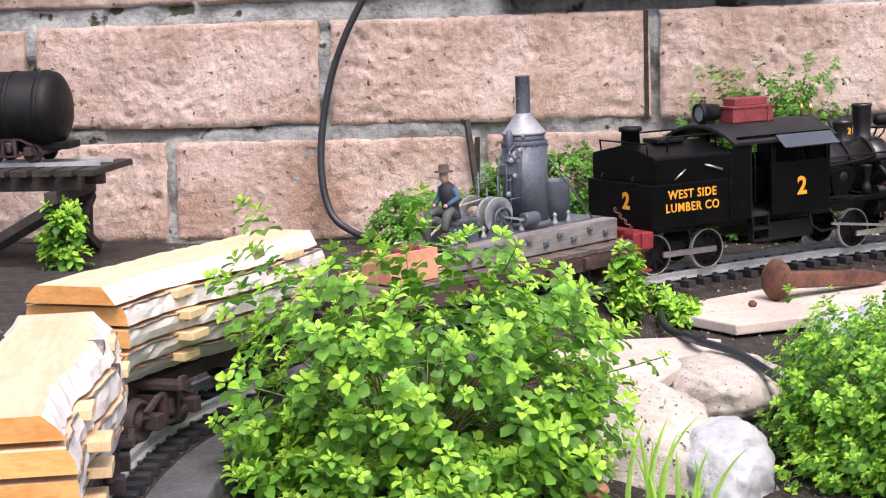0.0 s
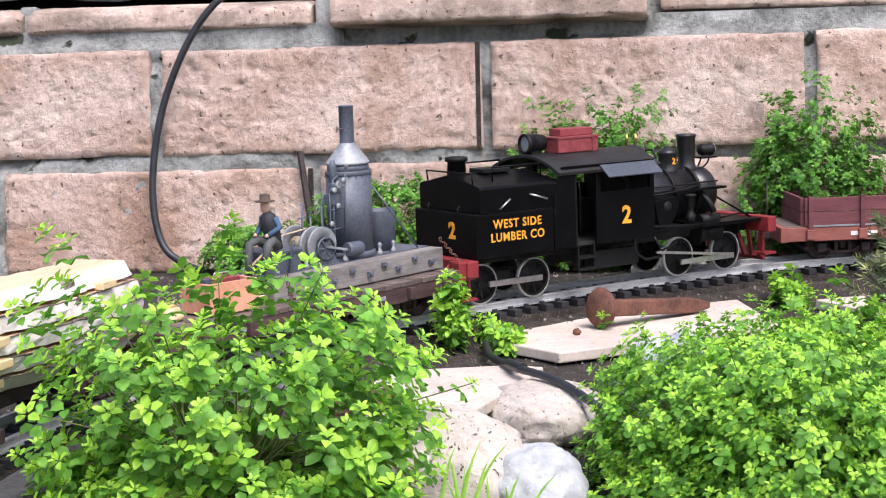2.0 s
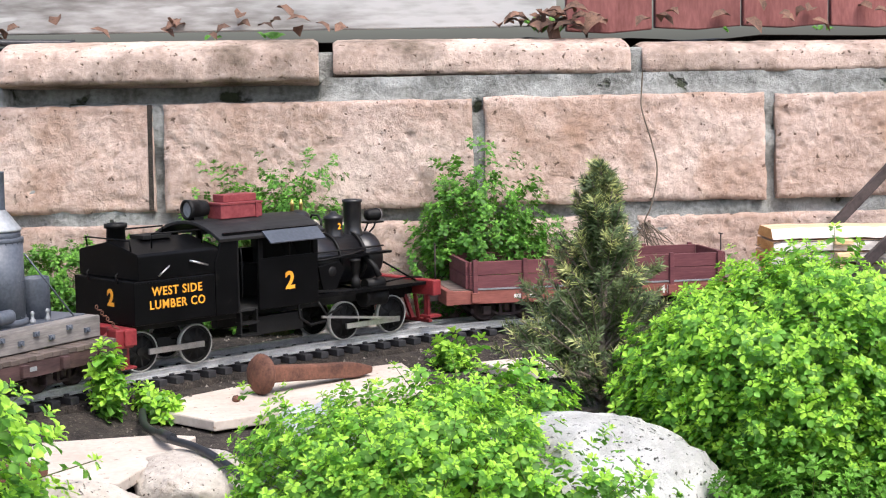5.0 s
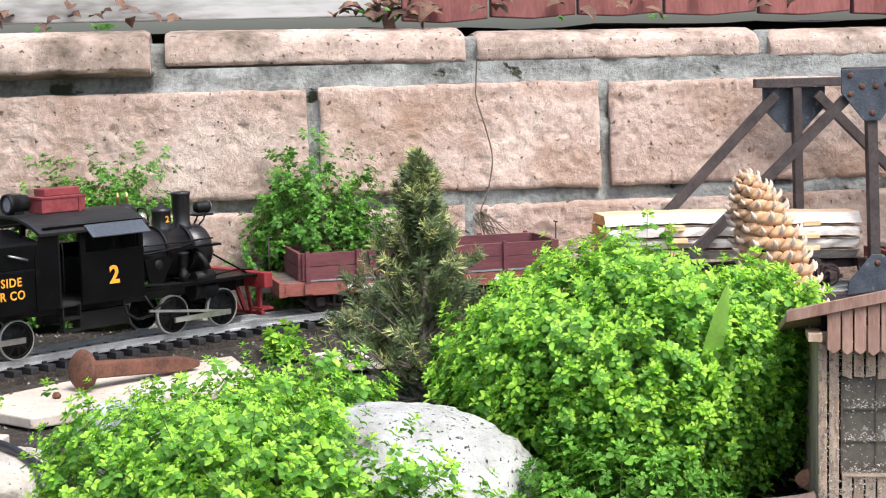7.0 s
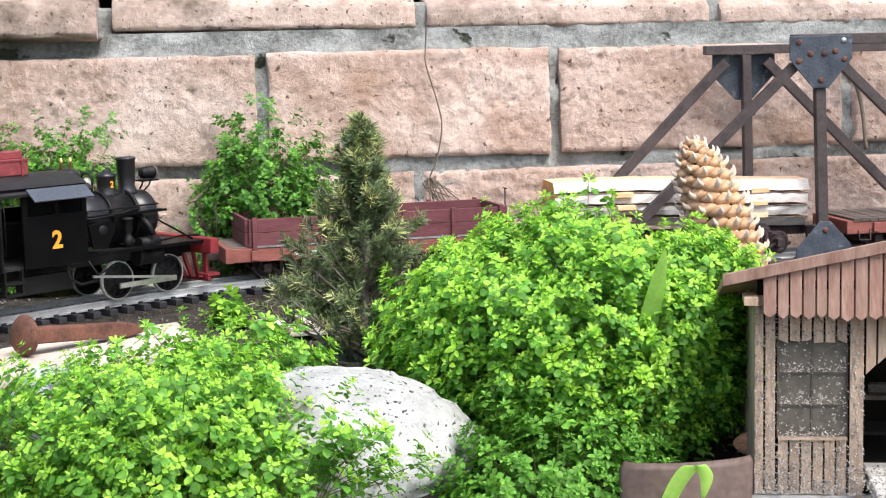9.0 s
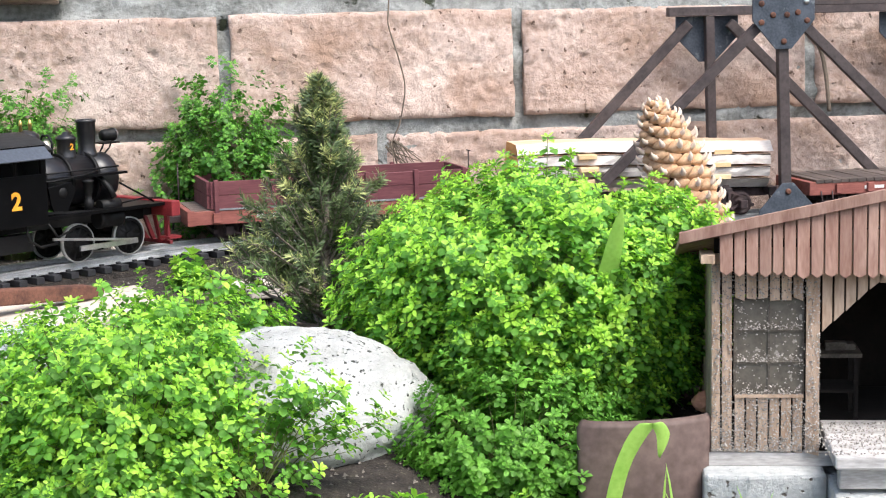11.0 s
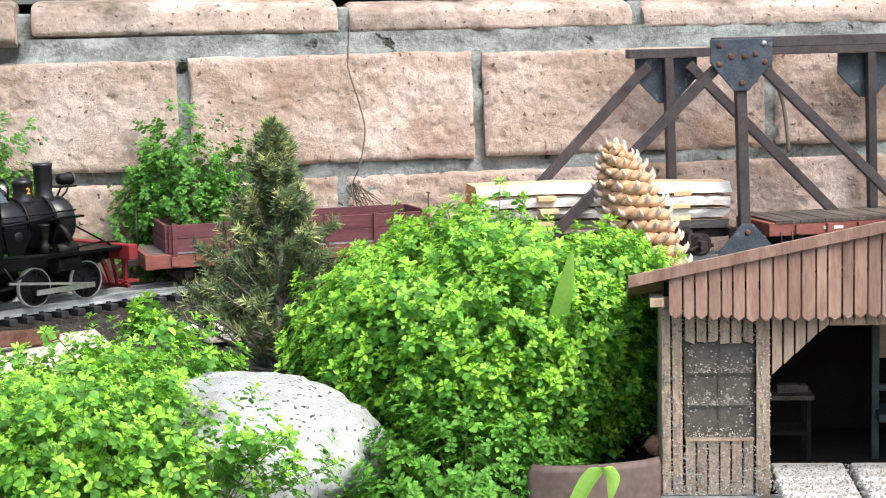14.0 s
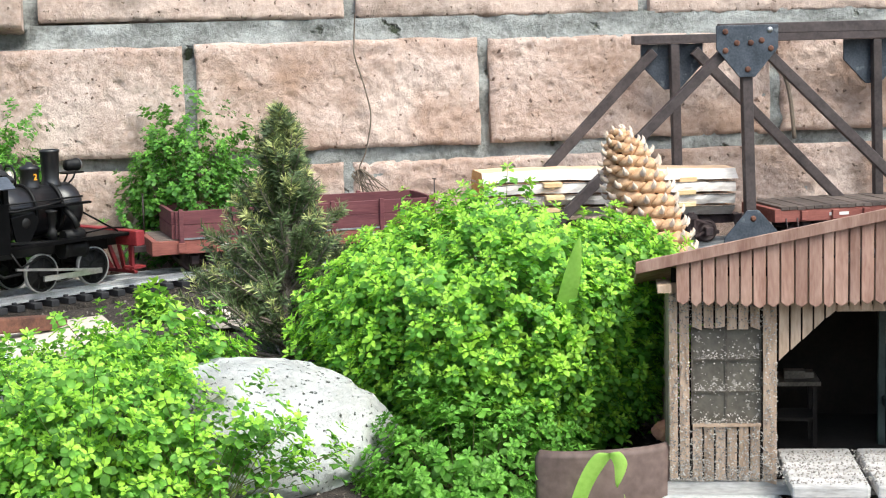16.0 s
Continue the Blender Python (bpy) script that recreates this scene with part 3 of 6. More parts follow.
def rosette(m, p, axis, size, r, bright=True, whorls=3):
    """A shoot tip: a star of small bright bracts over round darker leaves."""
    axis = axis.normalized()
    a0 = axis.orthogonal().normalized()
    b0 = axis.cross(a0)
    for w in range(3):
        n = (4, 4, 4)[w]
        L = size * (1.0, 0.92, 0.66)[w]
        wide = (0.90, 0.70, 0.56)[w]
        rise = (-.15, 0.18, 0.80)[w]
        low = size * (-1.25, -.25, 0.0)[w]
        ph = r.uniform(0, 6.3)
        for k in range(n):
            a = ph + 6.283 * k / n + r.uniform(-.18, .18)
            d = (a0 * math.cos(a) + b0 * math.sin(a) + axis * (rise + r.uniform(-.25, .25))).normalized()
            tip = bright and (w == 2 or (w == 1 and r.random() < .6))
            leaf(m, p + axis * low + d * (size * .12), d, axis, L * r.uniform(.75, 1.2), L * wide * r.uniform(.85, 1.15), 1 if tip else 0, .2, .12, (.95, .72, .50)[w])


def bush(label, at, rx, ry, h, n, size, seed, name="spurge_bush", lump=0.25, low=-0.1, loose=0.0, mats=None, group="", waist=1.0):
    """A low bush: branching stems from one foot, shoots over an uneven dome."""
    r = random.Random(seed)
    size, n = (size * 0.58, int(n * 2.05)) if n > 60 else (size * 0.85, int(n * 1.6))
    x0, y0 = at
    z0 = ground_z(x0, y0) if y0 < 0.02 else 0.45
    ob = thing(name, label, "bush", group, at=Matrix.Translation((x0, y0, z0)))
    lv, stm = Mesh(), Mesh()
    off = Vector((seed * 1.7, seed * 0.6, 0))
    foot = [Vector((r.uniform(-.15, .15) * rx, r.uniform(-.15, .15) * ry, -0.01)) for _ in range(9)]
    for i in range(n):
        a, u = r.uniform(0, 6.283), r.uniform(low, 1.0)
        c = max(0.0, 1 - max(u, 0) ** 4) ** 0.38
        d = Vector((math.cos(a) * c, math.sin(a) * c, u))
        k = 1 + lump * fbm(d * 2.2 + off, 3)
        inner = 1.0 if r.random() < 0.68 else r.uniform(0.55, 1.0)
        p = Vector((d.x * rx, d.y * ry, max(u, 0) * h * 0.75 + h * 0.25 + (u * h * 0.3 if u < 0 else 0))) * k * inner
        nip = waist + (1 - waist) * smooth_step(0.0, 0.55, p.z / h)
        p.x, p.y = p.x * nip, p.y * nip
        p += Vector((r.gauss(0, loose), r.gauss(0, loose), r.gauss(0, loose)))
        gz = ground_z(x0 + p.x, y0 + p.y) - z0 if y0 < 0.02 else 0
        if p.z < gz + size * 0.4 or y0 + p.y > -0.004 + 0.004 * r.random():
            if y0 + p.y > -0.004:
                p.y = -0.006 - y0
            p.z = max(p.z, gz + size * 0.4)
        if -1.5 < y0 < -0.2 and n > 120 and abs(track_dist(x0 + p.x, y0 + p.y)) < 0.078:
            continue
        axis = Vector((d.x * 0.6, d.y * 0.6, 0.75 + r.uniform(-.2, .3))) + Vector((r.uniform(-.4, .4), r.uniform(-.4, .4), 0))
        rosette(lv, p, axis, size * r.uniform(.75, 1.2), r, bright=inner > 0.72)
        if i % 5 == 0:
            f = foot[i % 9]
            mid = f.lerp(p, 0.55) + Vector((0, 0, 0.12 * h))
            mid.z = max(mid.z, gz * 0.6 + 0.004)
            stm.tube([f, mid, p], [size * .08, size * .06, size * .04], 5, caps=False)
            for q in range(2):
                t = r.uniform(.45, .95)
                b = mid.lerp(p, t)
                dd = Vector((r.uniform(-1, 1), r.uniform(-1, 1), r.uniform(-.1, .8))).normalized()
                leaf(lv, b, dd, Vector((0, 0, 1)), size * .9, size * .5, 0)
    part("stemwork", stm, STEM, ob, "thin reddish-green stems", kind="stuff", recalc=False)
    part("leaves", lv, mats or [LEAF, LEAFTIP], ob, "small oval leaves in whorls", kind="stuff", recalc=False)
    return ob



bush("big dense bright green spurge bush with whorled leaves", (0.742, -0.82), 0.192, 0.15, 0.226, 3400, 0.0142, 11, lump=0.19, loose=0.010, low=-0.5, waist=0.62)
bush("loose clover-like green bush beside the track", (-0.122, -1.195), 0.150, 0.11, 0.166, 430, 0.0195, 12, lump=0.46, low=-0.8, loose=0.018, waist=0.80)
bush("dense low green bush beside the pale rocks", (0.300, -0.98), 0.128, 0.11, 0.138, 1150, 0.0122, 13, lump=0.25, low=-0.6, loose=0.010)
bush("soft green bush between the rocks and the spruce", (0.400, -0.84), 0.095, 0.06, 0.135, 470, 0.0135, 44, lump=0.35, low=-0.5, loose=0.011)
bush("sprawling green bush leaning on the speckled rock", (0.325, -1.06), 0.085, 0.08, 0.130, 300, 0.0140, 14, lump=0.42, low=-0.4, loose=0.014)
bush("loose sprawling sprigs hanging over the speckled rock", (0.425, -1.07), 0.100, 0.035, 0.115, 110, 0.0140, 41, lump=0.45, low=-0.1, loose=0.014)
# skirt without bright tips: shade under the big bush is put into its colour
bush("low green skirt of leaves under the big bush", (0.675, -0.985), 0.090, 0.045, 0.105, 330, 0.0135, 43, lump=0.3, low=-0.6, loose=0.010, mats=[LEAF, LEAF])
WM = [LEAFB, LEAF]
W = "weeds along the wall"
bush("leafy green weed bush growing against the wall", (0.458, -0.075), 0.080, 0.04, 0.210, 440, 0.0125, 15, name="wall_weed", lump=0.4, loose=0.014, group=W, mats=WM)
bush("leafy green weed bush growing against the wall", (0.172, -0.08), 0.088, 0.04, 0.215, 560, 0.0125, 16, name="wall_weed", lump=0.4, loose=0.014, group=W, mats=WM)
bush("low dense green weed at the foot of the wall", (0.03, -0.10), 0.075, 0.05, 0.140, 380, 0.0115, 17, name="wall_weed", lump=0.2, group=W, mats=WM)
bush("low dense green weed at the foot of the wall", (-0.135, -0.10), 0.100, 0.05, 0.130, 480, 0.0115, 18, name="wall_weed", lump=0.2, group=W, mats=WM)
bush("small green weed beside the black hose", (-0.31, -0.10), 0.075, 0.05, 0.075, 150, 0.012, 19, name="wall_weed", lump=0.3, group=W, mats=WM)
bush("green weed bush behind the track", (0.535, -0.07), 0.050, 0.04, 0.14, 130, 0.0125, 20, name="wall_weed", lump=0.35, loose=0.01, group=W, mats=WM)

bush("small sprig of green leaves beside the rail", (0.004, -0.618), 0.015, 0.011, 0.080, 24, 0.014, 21, name="green_sprig", lump=0.4, group="sprigs")
bush("small sprig of green leaves on the soil", (0.06, -0.60), 0.022, 0.014, 0.03, 16, 0.013, 22, name="green_sprig", group="sprigs")
bush("small sprig of green leaves on the soil", (0.045, -0.575), 0.02, 0.014, 0.025, 14, 0.013, 23, name="green_sprig", group="sprigs")
bush("small sprig of green leaves beside the rail", (0.40, -0.32), 0.022, 0.014, 0.045, 18, 0.015, 24, name="green_sprig", group="sprigs")
bush("small sprig of green leaves beside the trestle", (-0.78, -0.28), 0.03, 0.02, 0.09, 26, 0.016, 25, name="green_sprig", group="sprigs")
bush("small sprig of green leaves in front of the speckled rock", (0.53, -1.12), 0.045, 0.03, 0.03, 40, 0.015, 26, name="green_sprig", group="sprigs")
bush("small sprig of green leaves before the stone edging", (0.672, -1.12), 0.028, 0.02, 0.075, 22, 0.013, 45, name="green_sprig", group="sprigs")
bush("small sprig of green leaves between the rocks", (0.10, -0.86), 0.014, 0.01, 0.02, 9, 0.012, 27, name="green_sprig", group="sprigs")
bush("small sprig of green leaves behind the shed roof", (1.09, -0.40), 0.03, 0.02, 0.06, 20, 0.014, 28, name="green_sprig", group="sprigs")

# ---- lettering ----
def lettering(name, text, size, material, parent, at, fat=0.0, squeeze=1.0):
    """Raised letters as a mesh, lying in the plane of the pose's x and y."""
    cu = bpy.data.curves.new(name, "FONT")
    cu.body, cu.size, cu.extrude, cu.offset = text, size, 0.0003, fat
    cu.space_character = 1.12 if len(text) > 4 else 1.0
    cu.align_x, cu.align_y = "CENTER", "CENTER"
    cu.resolution_u = 3
    tmp = bpy.data.objects.new(name, cu)
    scene.collection.objects.link(tmp)
    dg = bpy.context.evaluated_depsgraph_get()
    me = bpy.data.meshes.new_from_object(tmp.evaluated_get(dg))
    bpy.data.objects.remove(tmp)
    me.materials.clear()
    me.materials.append(material)
    ob = new(name, me)
    ob.parent = parent
    ob.matrix_basis = at @ Matrix.Diagonal((squeeze, 1, 1, 1))
    return ob


FACE_NEAR = Matrix.Rotation(radians(90), 4, "X")                                     # reads from the -y side
FACE_REAR = Matrix.Rotation(radians(-90), 4, "Z") @ Matrix.Rotation(radians(90), 4, "X")  # reads from the -x side


def spoked_wheel(parent, x, y, r, spokes=10, tyre_mat=None, name="wheel"):
    """A spoked wheel whose axle lies along y."""
    m = Mesh()
    m.lathe([(r * .22, -.004), (r * .22, .004)], (x, y, r), "y", 12)
    m.lathe([(r * .80, -.0025), (r * .80, .0025), (r * .937, .0025), (r * .937, -.0025), (r * .80, -.0025)], (x, y, r), "y", 28)
    m.lathe([(.001, -.0008), (r * .82, -.0008), (r * .82, .0008), (.001, .0008)], (x, y, r), "y", 24)
    wh = part(name, m, BLACKMATT, parent, recalc=True)
    for k in range(spokes):
        a = 2 * math.pi * k / spokes
        part("spoke", Mesh().bar((x + r * .15 * math.cos(a), y, r + r * .15 * math.sin(a)), (x + r * .86 * math.cos(a), y, r + r * .86 * math.sin(a)), .0022, .0024), BLACKMATT, wh)
    t = Mesh().lathe([(r * .935, -.003), (r * .935, .003), (r * .99, .003), (r, .001), (r, -.003), (r * .935, -.003)], (x, y, r), "y", 32)
    part("tyre", t, tyre_mat or TYRE, wh, "white-painted rim" if not tyre_mat else "")
    return wh


def plain_wheel(parent, x, y, r):
    m = Mesh().lathe([(.0015, -.005), (r * .35, -.004), (r * .4, -.001), (r * .75, -.001), (r * .8, -.003), (r, -.003), (r, .002), (r * 1.12, .0025), (r * 1.12, .004), (.002, .004)],
                     (x, y, r), "y", 20)
    return part("wheel", m, TRUCK, parent)


# ---- the locomotive ----
def locomotive(at):
    e = thing("locomotive", "black model steam locomotive with orange numerals and red beams", "locomotive", at=at)
    # rear tank and coal bunker
    tank = part("tank", Mesh().prism([(-.238, .058), (-.1265, .058), (-.1265, .108), (-.238, .108)], -.062, .062), BLACK, e, bevel=.0012)
    part("upper_bunker", Mesh().prism([(-.0612, .1082), (.0612, .1082), (.0612, .136), (.058, .1385), (0, .150), (-.058, .1385), (-.0612, .136)], -.231, -.118, "x"), BLACK, e, bevel=.001)
    rivets = Mesh()
    for k in range(26):
        rivets.box(-.234 + k * .0042, -.0622, .1055, .0009, .0008, .0009)
    for k in range(22):
        rivets.box(-.2382, -.056 + k * .0053, .1055, .0008, .0009, .0009)
    part("rivet_row", rivets, BLACKMATT, tank, kind="stuff")
    part("hatch_plate", Mesh().box(-.172, 0, .1515, .040, .028, .005), BLACKMATT, e, bevel=.0008)
    part("filler", Mesh().lathe([(.0115, .145), (.0105, .164), (.0135, .164), (.0135, .169), (.011, .169), (.010, .166)], (-.214, .008, 0), n=20), BLACKMATT, e)
    for y in (-.04, .04):
        part("tank_rail", Mesh().tube([(-.198, y, .141), (-.198, y, .158), (-.128, y, .158), (-.128, y, .141)], .0012, 6), BLACK, e)
    part("tank_rail", Mesh().tube([(-.229, -.045, .139), (-.231, -.045, .153), (-.231, .045, .153), (-.229, .045, .139)], .0011, 6), BLACK, e)
    lettering("name_lettering", "WEST SIDE", .0140, ORANGE, tank, Matrix.Translation((-.180, -.0624, .0945)) @ FACE_NEAR, .0002, .93)
    lettering("name_lettering", "LUMBER CO", .0140, ORANGE, tank, Matrix.Translation((-.180, -.0624, .0795)) @ FACE_NEAR, .0002, .93)
    lettering("number", "2", .026, ORANGE, tank, Matrix.Translation((-.2384, -.014, .086)) @ FACE_REAR, .0010)
    part("handle", Mesh().tube([(-.205, -.0625, .112), (-.202, -.0655, .116), (-.192, -.0655, .123)], .001, 6), STEEL, e)
    part("handle", Mesh().tube([(-.162, -.0625, .126), (-.155, -.0665, .124), (-.138, -.0645, .119)], .0012, 6), STEEL, e)
    for y in (-.03, .03):
        part("lamp_bracket", Mesh().tube([(-.239, y, .104), (-.241, y, .114), (-.238, y, .116)], .001, 6), BLACKMATT, e)
    # rear beam and coupler
    part("rear_beam", Mesh().box(-.246, 0, .047, .016, .13, .019), RED, e, bevel=.0015)
    for y in (-.052, .052):
        part("beam_end", Mesh().box(-.252, y, .046, .024, .020, .022), RED, e, bevel=.002)
        part("step_hanger", Mesh().box(-.240, y * .85, .026, .006, .004, .030), RED, e)
        part("footstep", Mesh().box(-.244, y * .85, .011, .022, .022, .003), RED, e, bevel=.0006)
    for y in (-.03, 0, .03):
        part("pipe_hose", Mesh().tube([(-.254, y, .05), (-.262, y, .044), (-.261, y, .030), (-.256, y, .024)], .0018, 6), RED, e)
    part("coupler", Mesh().box(-.258, 0, .036, .028, .010, .012), BLACKMATT, e, bevel=.002)
    # frame
    part("frame", Mesh().box(-.005, 0, .052, .45, .05, .012), BLACKMATT, e, bevel=.001)
    part("running_board", Mesh().box(.10, -.050, .064, .17, .022, .004), BLACK, e), part("running_board", Mesh().box(.10, .050, .064, .17, .022, .004), BLACK, e)
    # cab: two sides with a doorway and a window, front and back sheets, and a bowed roof
    for sgn in (-1, 1):
        y0, y1 = sorted((sgn * .0585, sgn * .0625))
        part("cab_panel", Mesh().prism([(-.1262, .058), (-.094, .058), (-.094, .153), (-.113, .153), (-.1165, .146), (-.121, .132), (-.1262, .120)], y0, y1), BLACK, e, bevel=.0006)
        part("cab_panel", Mesh().box(-.0175, sgn * .0605, .0885, .091, .004, .061), BLACK, e, bevel=.0006)
        part("window_post", Mesh().box(-.0595, sgn * .0605, .136, .007, .004, .034), BLACK, e)
        part("window_post", Mesh().box(.0245, sgn * .0605, .136, .007, .004, .034), BLACK, e)
        part("window_post", Mesh().box(-.014, sgn * .0600, .136, .003, .003, .034), BLACK, e)
        part("cab_header", Mesh().box(-.042, sgn * .0605, .1515, .140, .004, .004), BLACK, e)
        part("door_pillar", Mesh().box(-.0930, sgn * .0600, .105, .003, .003, .095), BLACKMATT, e)
        part("awning", Mesh().box(-.017, sgn * .0735, .1450, .084, .0015, .0215, Euler((radians(sgn * 52), 0, 0)).to_matrix()), GREY, e)
        part("grab_rail", Mesh().tube([(-.0905, sgn * .064, .075), (-.0905, sgn * .066, .085), (-.0905, sgn * .066, .125), (-.0905, sgn * .064, .135)], .001, 6), BLACK, e)
        part("cab_step", Mesh().box(-.078, sgn * .057, .030, .028, .012, .003), BLACKMATT, e)
        part("cab_step", Mesh().box(-.078, sgn * .057, .044, .028, .012, .003), BLACKMATT, e)
        for dx in (-.012, .012):
            part("step_hanger", Mesh().box(-.078 + dx, sgn * .057, .044, .002, .008, .032), BLACKMATT, e)
    lettering("number", "2", .029, ORANGE, e, Matrix.Translation((-.0165, -.0628, .0885)) @ FACE_NEAR, .0009)
    part("cab_floor", Mesh().box(-.050, 0, .0595, .15, .117, .003), DARK, e)
    part("cab_front", Mesh().prism([(-.058, .064), (.058, .064), (.058, .152), (.03, .160), (-.03, .160), (-.058, .152)], .020, .0235, "x"), DARK, e)
    arc = [(math.sin(a) * .135, .0315 + math.cos(a) * .135) for a in [radians(-30 + 4 * i) for i in range(16)]]
    roof = arc + [(y * .97, z - .004) for y, z in reversed(arc)]
    part("cab_roof", Mesh().prism([(y, z - .001) for y, z in roof], -.122, .036, "x"), ROOFBLK, e, "matt black bowed cab roof", bevel=.0008)
    part("seat_box", Mesh().box(-.02, .035, .083, .04, .03, .04), DARK, e)
    part("backhead", Mesh().lathe([(.034, -.002), (.034, .016)], (.004, 0, .105), "x", 20), DARK, e)
    # boxes and lamp on the roof
    b1 = part("tool_box", Mesh().box(-.052, -.004, .1735, .062, .028, .017), BOXRED, e, "dull red wooden box", bevel=.001)
    part("box_lid", Mesh().box(-.052, -.004, .1830, .064, .030, .002), BOXRED, b1)
    part("tool_box", Mesh().box(-.046, .004, .1885, .050, .022, .009), BOXRED, e, "dull red wooden box", bevel=.001)
    part("box_batten", Mesh().box(-.030, -.0185, .1735, .003, .002, .018), BOXRED, b1)
    lamp = part("rear_lamp", Mesh().lathe([(.004, .022), (.0095, .018), (.0108, .008), (.0108, -.004), (.012, -.004), (.012, -.010), (.0095, -.010), (.009, -.006)], (-.108, .004, .178), "x", 20), BLACKMATT, e)
    part("lens", Mesh().lathe([(.0005, -.0065), (.0092, -.0075)], (-.108, .004, .178), "x", 20), GREYL, lamp, "pale glass lens")
    part("lamp_foot", Mesh().box(-.104, .004, .167, .014, .012, .006), BLACKMATT, e)
    # boiler
    part("boiler", Mesh().lathe([(.034, .022), (.034, .075), (.0315, .085), (.0305, .135)], (0, 0, .100), "x", 32), BOILERBLK, e, "glossy black boiler")
    sb = part("smokebox", Mesh().lathe([(.0315, .128), (.0315, .160), (.030, .163), (.027, .164), (.020, .166), (.010, .168), (.003, .169)], (0, 0, .100), "x", 32), BOILERBLK, e)
    part("door_boss", Mesh().lathe([(.004, .166), (.004, .174), (.002, .176)], (0, 0, .100), "x", 12), STEEL, sb)
    for x in (.048, .088, .128):
        part("boiler_band", Mesh().lathe([(.0345, x), (.0348, x + .002), (.0345, x + .004)], (0, 0, .100), "x", 32), BLACKMATT, e)
    part("steam_dome", Mesh().lathe([(.019, .126), (.0165, .132), (.0160, .156), (.0150, .161), (.010, .165), (.003, .167)], (.048, 0, 0), n=24), BOILERBLK, e)
    for dx, dy in ((-.006, .003), (.004, -.002)):
        part("safety_valve", Mesh().lathe([(.0028, .162), (.002, .172), (.0026, .173), (.001, .180)], (.048 + dx, dy, 0), n=10), BRASS, e)
    part("sand_dome", Mesh().lathe([(.015, .126), (.0118, .131), (.0118, .150), (.0128, .151), (.0128, .154), (.010, .156), (.005, .158), (.003, .161), (.001, .161)], (.106, 0, 0), n=24), BOILERBLK, e)
    lettering("number", "2", .011, ORANGE, e, Matrix.Translation((.106, -.0119, .142)) @ FACE_NEAR, .0003)
    part("bell_frame", Mesh().tube([(.076, -.010, .130), (.076, -.012, .150), (.076, -.006, .158), (.076, .006, .158), (.076, .012, .150), (.076, .010, .130)], .0015, 6), BLACKMATT, e)
    part("bell", Mesh().lathe([(.0095, .136), (.0085, .139), (.0062, .147), (.004, .151), (.001, .153)], (.076, 0, 0), n=18), BELL, e, "pale brass bell")
    part("smokestack", Mesh().lathe([(.016, .126), (.0125, .132), (.0108, .138), (.0120, .170), (.0130, .171), (.0130, .174), (.0105, .174), (.0100, .150)], (.138, 0, 0), n=24), BOILERBLK, e)
    part("lamp_shelf", Mesh().box(.170, 0, .1425, .026, .020, .002), BLACKMATT, e)
    hl = part("headlamp", Mesh().lathe([(.002, .160), (.0062, .162), (.0074, .166), (.0074, .177), (.0082, .178), (.0082, .181), (.007, .181)], (0, 0, .152), "x", 20), BLACKMATT, e)
    part("lamp_rim", Mesh().lathe([(.0068, .180), (.0078, .183), (.0064, .183), (.0055, .181)], (0, 0, .152), "x", 16), STEEL, hl)
    for y in (-.007, .007):
        part("lamp_bracket", Mesh().tube([(.160, y * .6, .128), (.168, y, .136), (.172, y, .144)], .0012, 6), BLACKMATT, e)
    for sgn in (-1, 1):
        part("handrail", Mesh().tube([(.025, sgn * .037, .115), (.09, sgn * .037, .115), (.160, sgn * .034, .115)], .0012, 6), BLACKMATT, e)
        part("feed_pipe", Mesh().tube([(.022, sgn * .042, .108), (.05, sgn * .045, .106), (.095, sgn * .043, .109), (.125, sgn * .036, .112)], .0016, 6), BLACKMATT, e)
        part("steam_pipe", Mesh().tube([(.128, sgn * .033, .105), (.135, sgn * .045, .090), (.138, sgn * .050, .078)], .004, 8), BLACKMATT, e)
        # cylinders, rods, valve gear
        part("cylinder", Mesh().lathe([(.011, .118), (.0125, .119), (.0125, .124), (.0115, .125), (.0115, .148), (.0125, .149), (.0125, .154), (.010, .155)], (0, sgn * .038, .052), "x", 20), BLACKMATT, e)
        part("valve_chest", Mesh().lathe([(.007, .122), (.0078, .122), (.0078, .152), (.006, .153)], (0, sgn * .040, .068), "x", 16), BLACKMATT, e)
        part("main_rod", Mesh().bar((.045, sgn * .046, .036), (.173, sgn * .046, .021), .003, .003), STEEL, e, "bright steel rod")
        part("side_rod", Mesh().bar((.088, sgn * .042, .019), (.178, sgn * .042, .019), .003, .0065), STEEL, e, "bright steel rod")
        part("side_rod", Mesh().bar((-.208, sgn * .042, .024), (-.131, sgn * .042, .024), .003, .0065), STEEL, e, "bright steel rod")
        part("valve_link", Mesh().tube([(.030, sgn * .058, .058), (.042, sgn * .060, .040), (.075, sgn * .050, .046)], .0015, 6), BLACKMATT, e)
        part("valve_bracket", Mesh().prism([(.036, .100), (.070, .104), (.078, .094), (.062, .066), (.046, .060), (.040, .080)], sgn * .052 - .0015, sgn * .052 + .0015), BLACK, e, bevel=.0006)
        part("bracket_cap", Mesh().lathe([(.001, sgn * .0545), (.006, sgn * .0540), (.0075, sgn * .0520)], (.058, 0, .092), "y", 14), BLACKMATT, e)
        part("reach_rod", Mesh().bar((.028, sgn * .054, .070), (.120, sgn * .054, .064), .002, .003), BLACKMATT, e)
        part("boiler_ledge", Mesh().box(.095, sgn * .040, .1075, .140, .010, .003), BLACK, e)
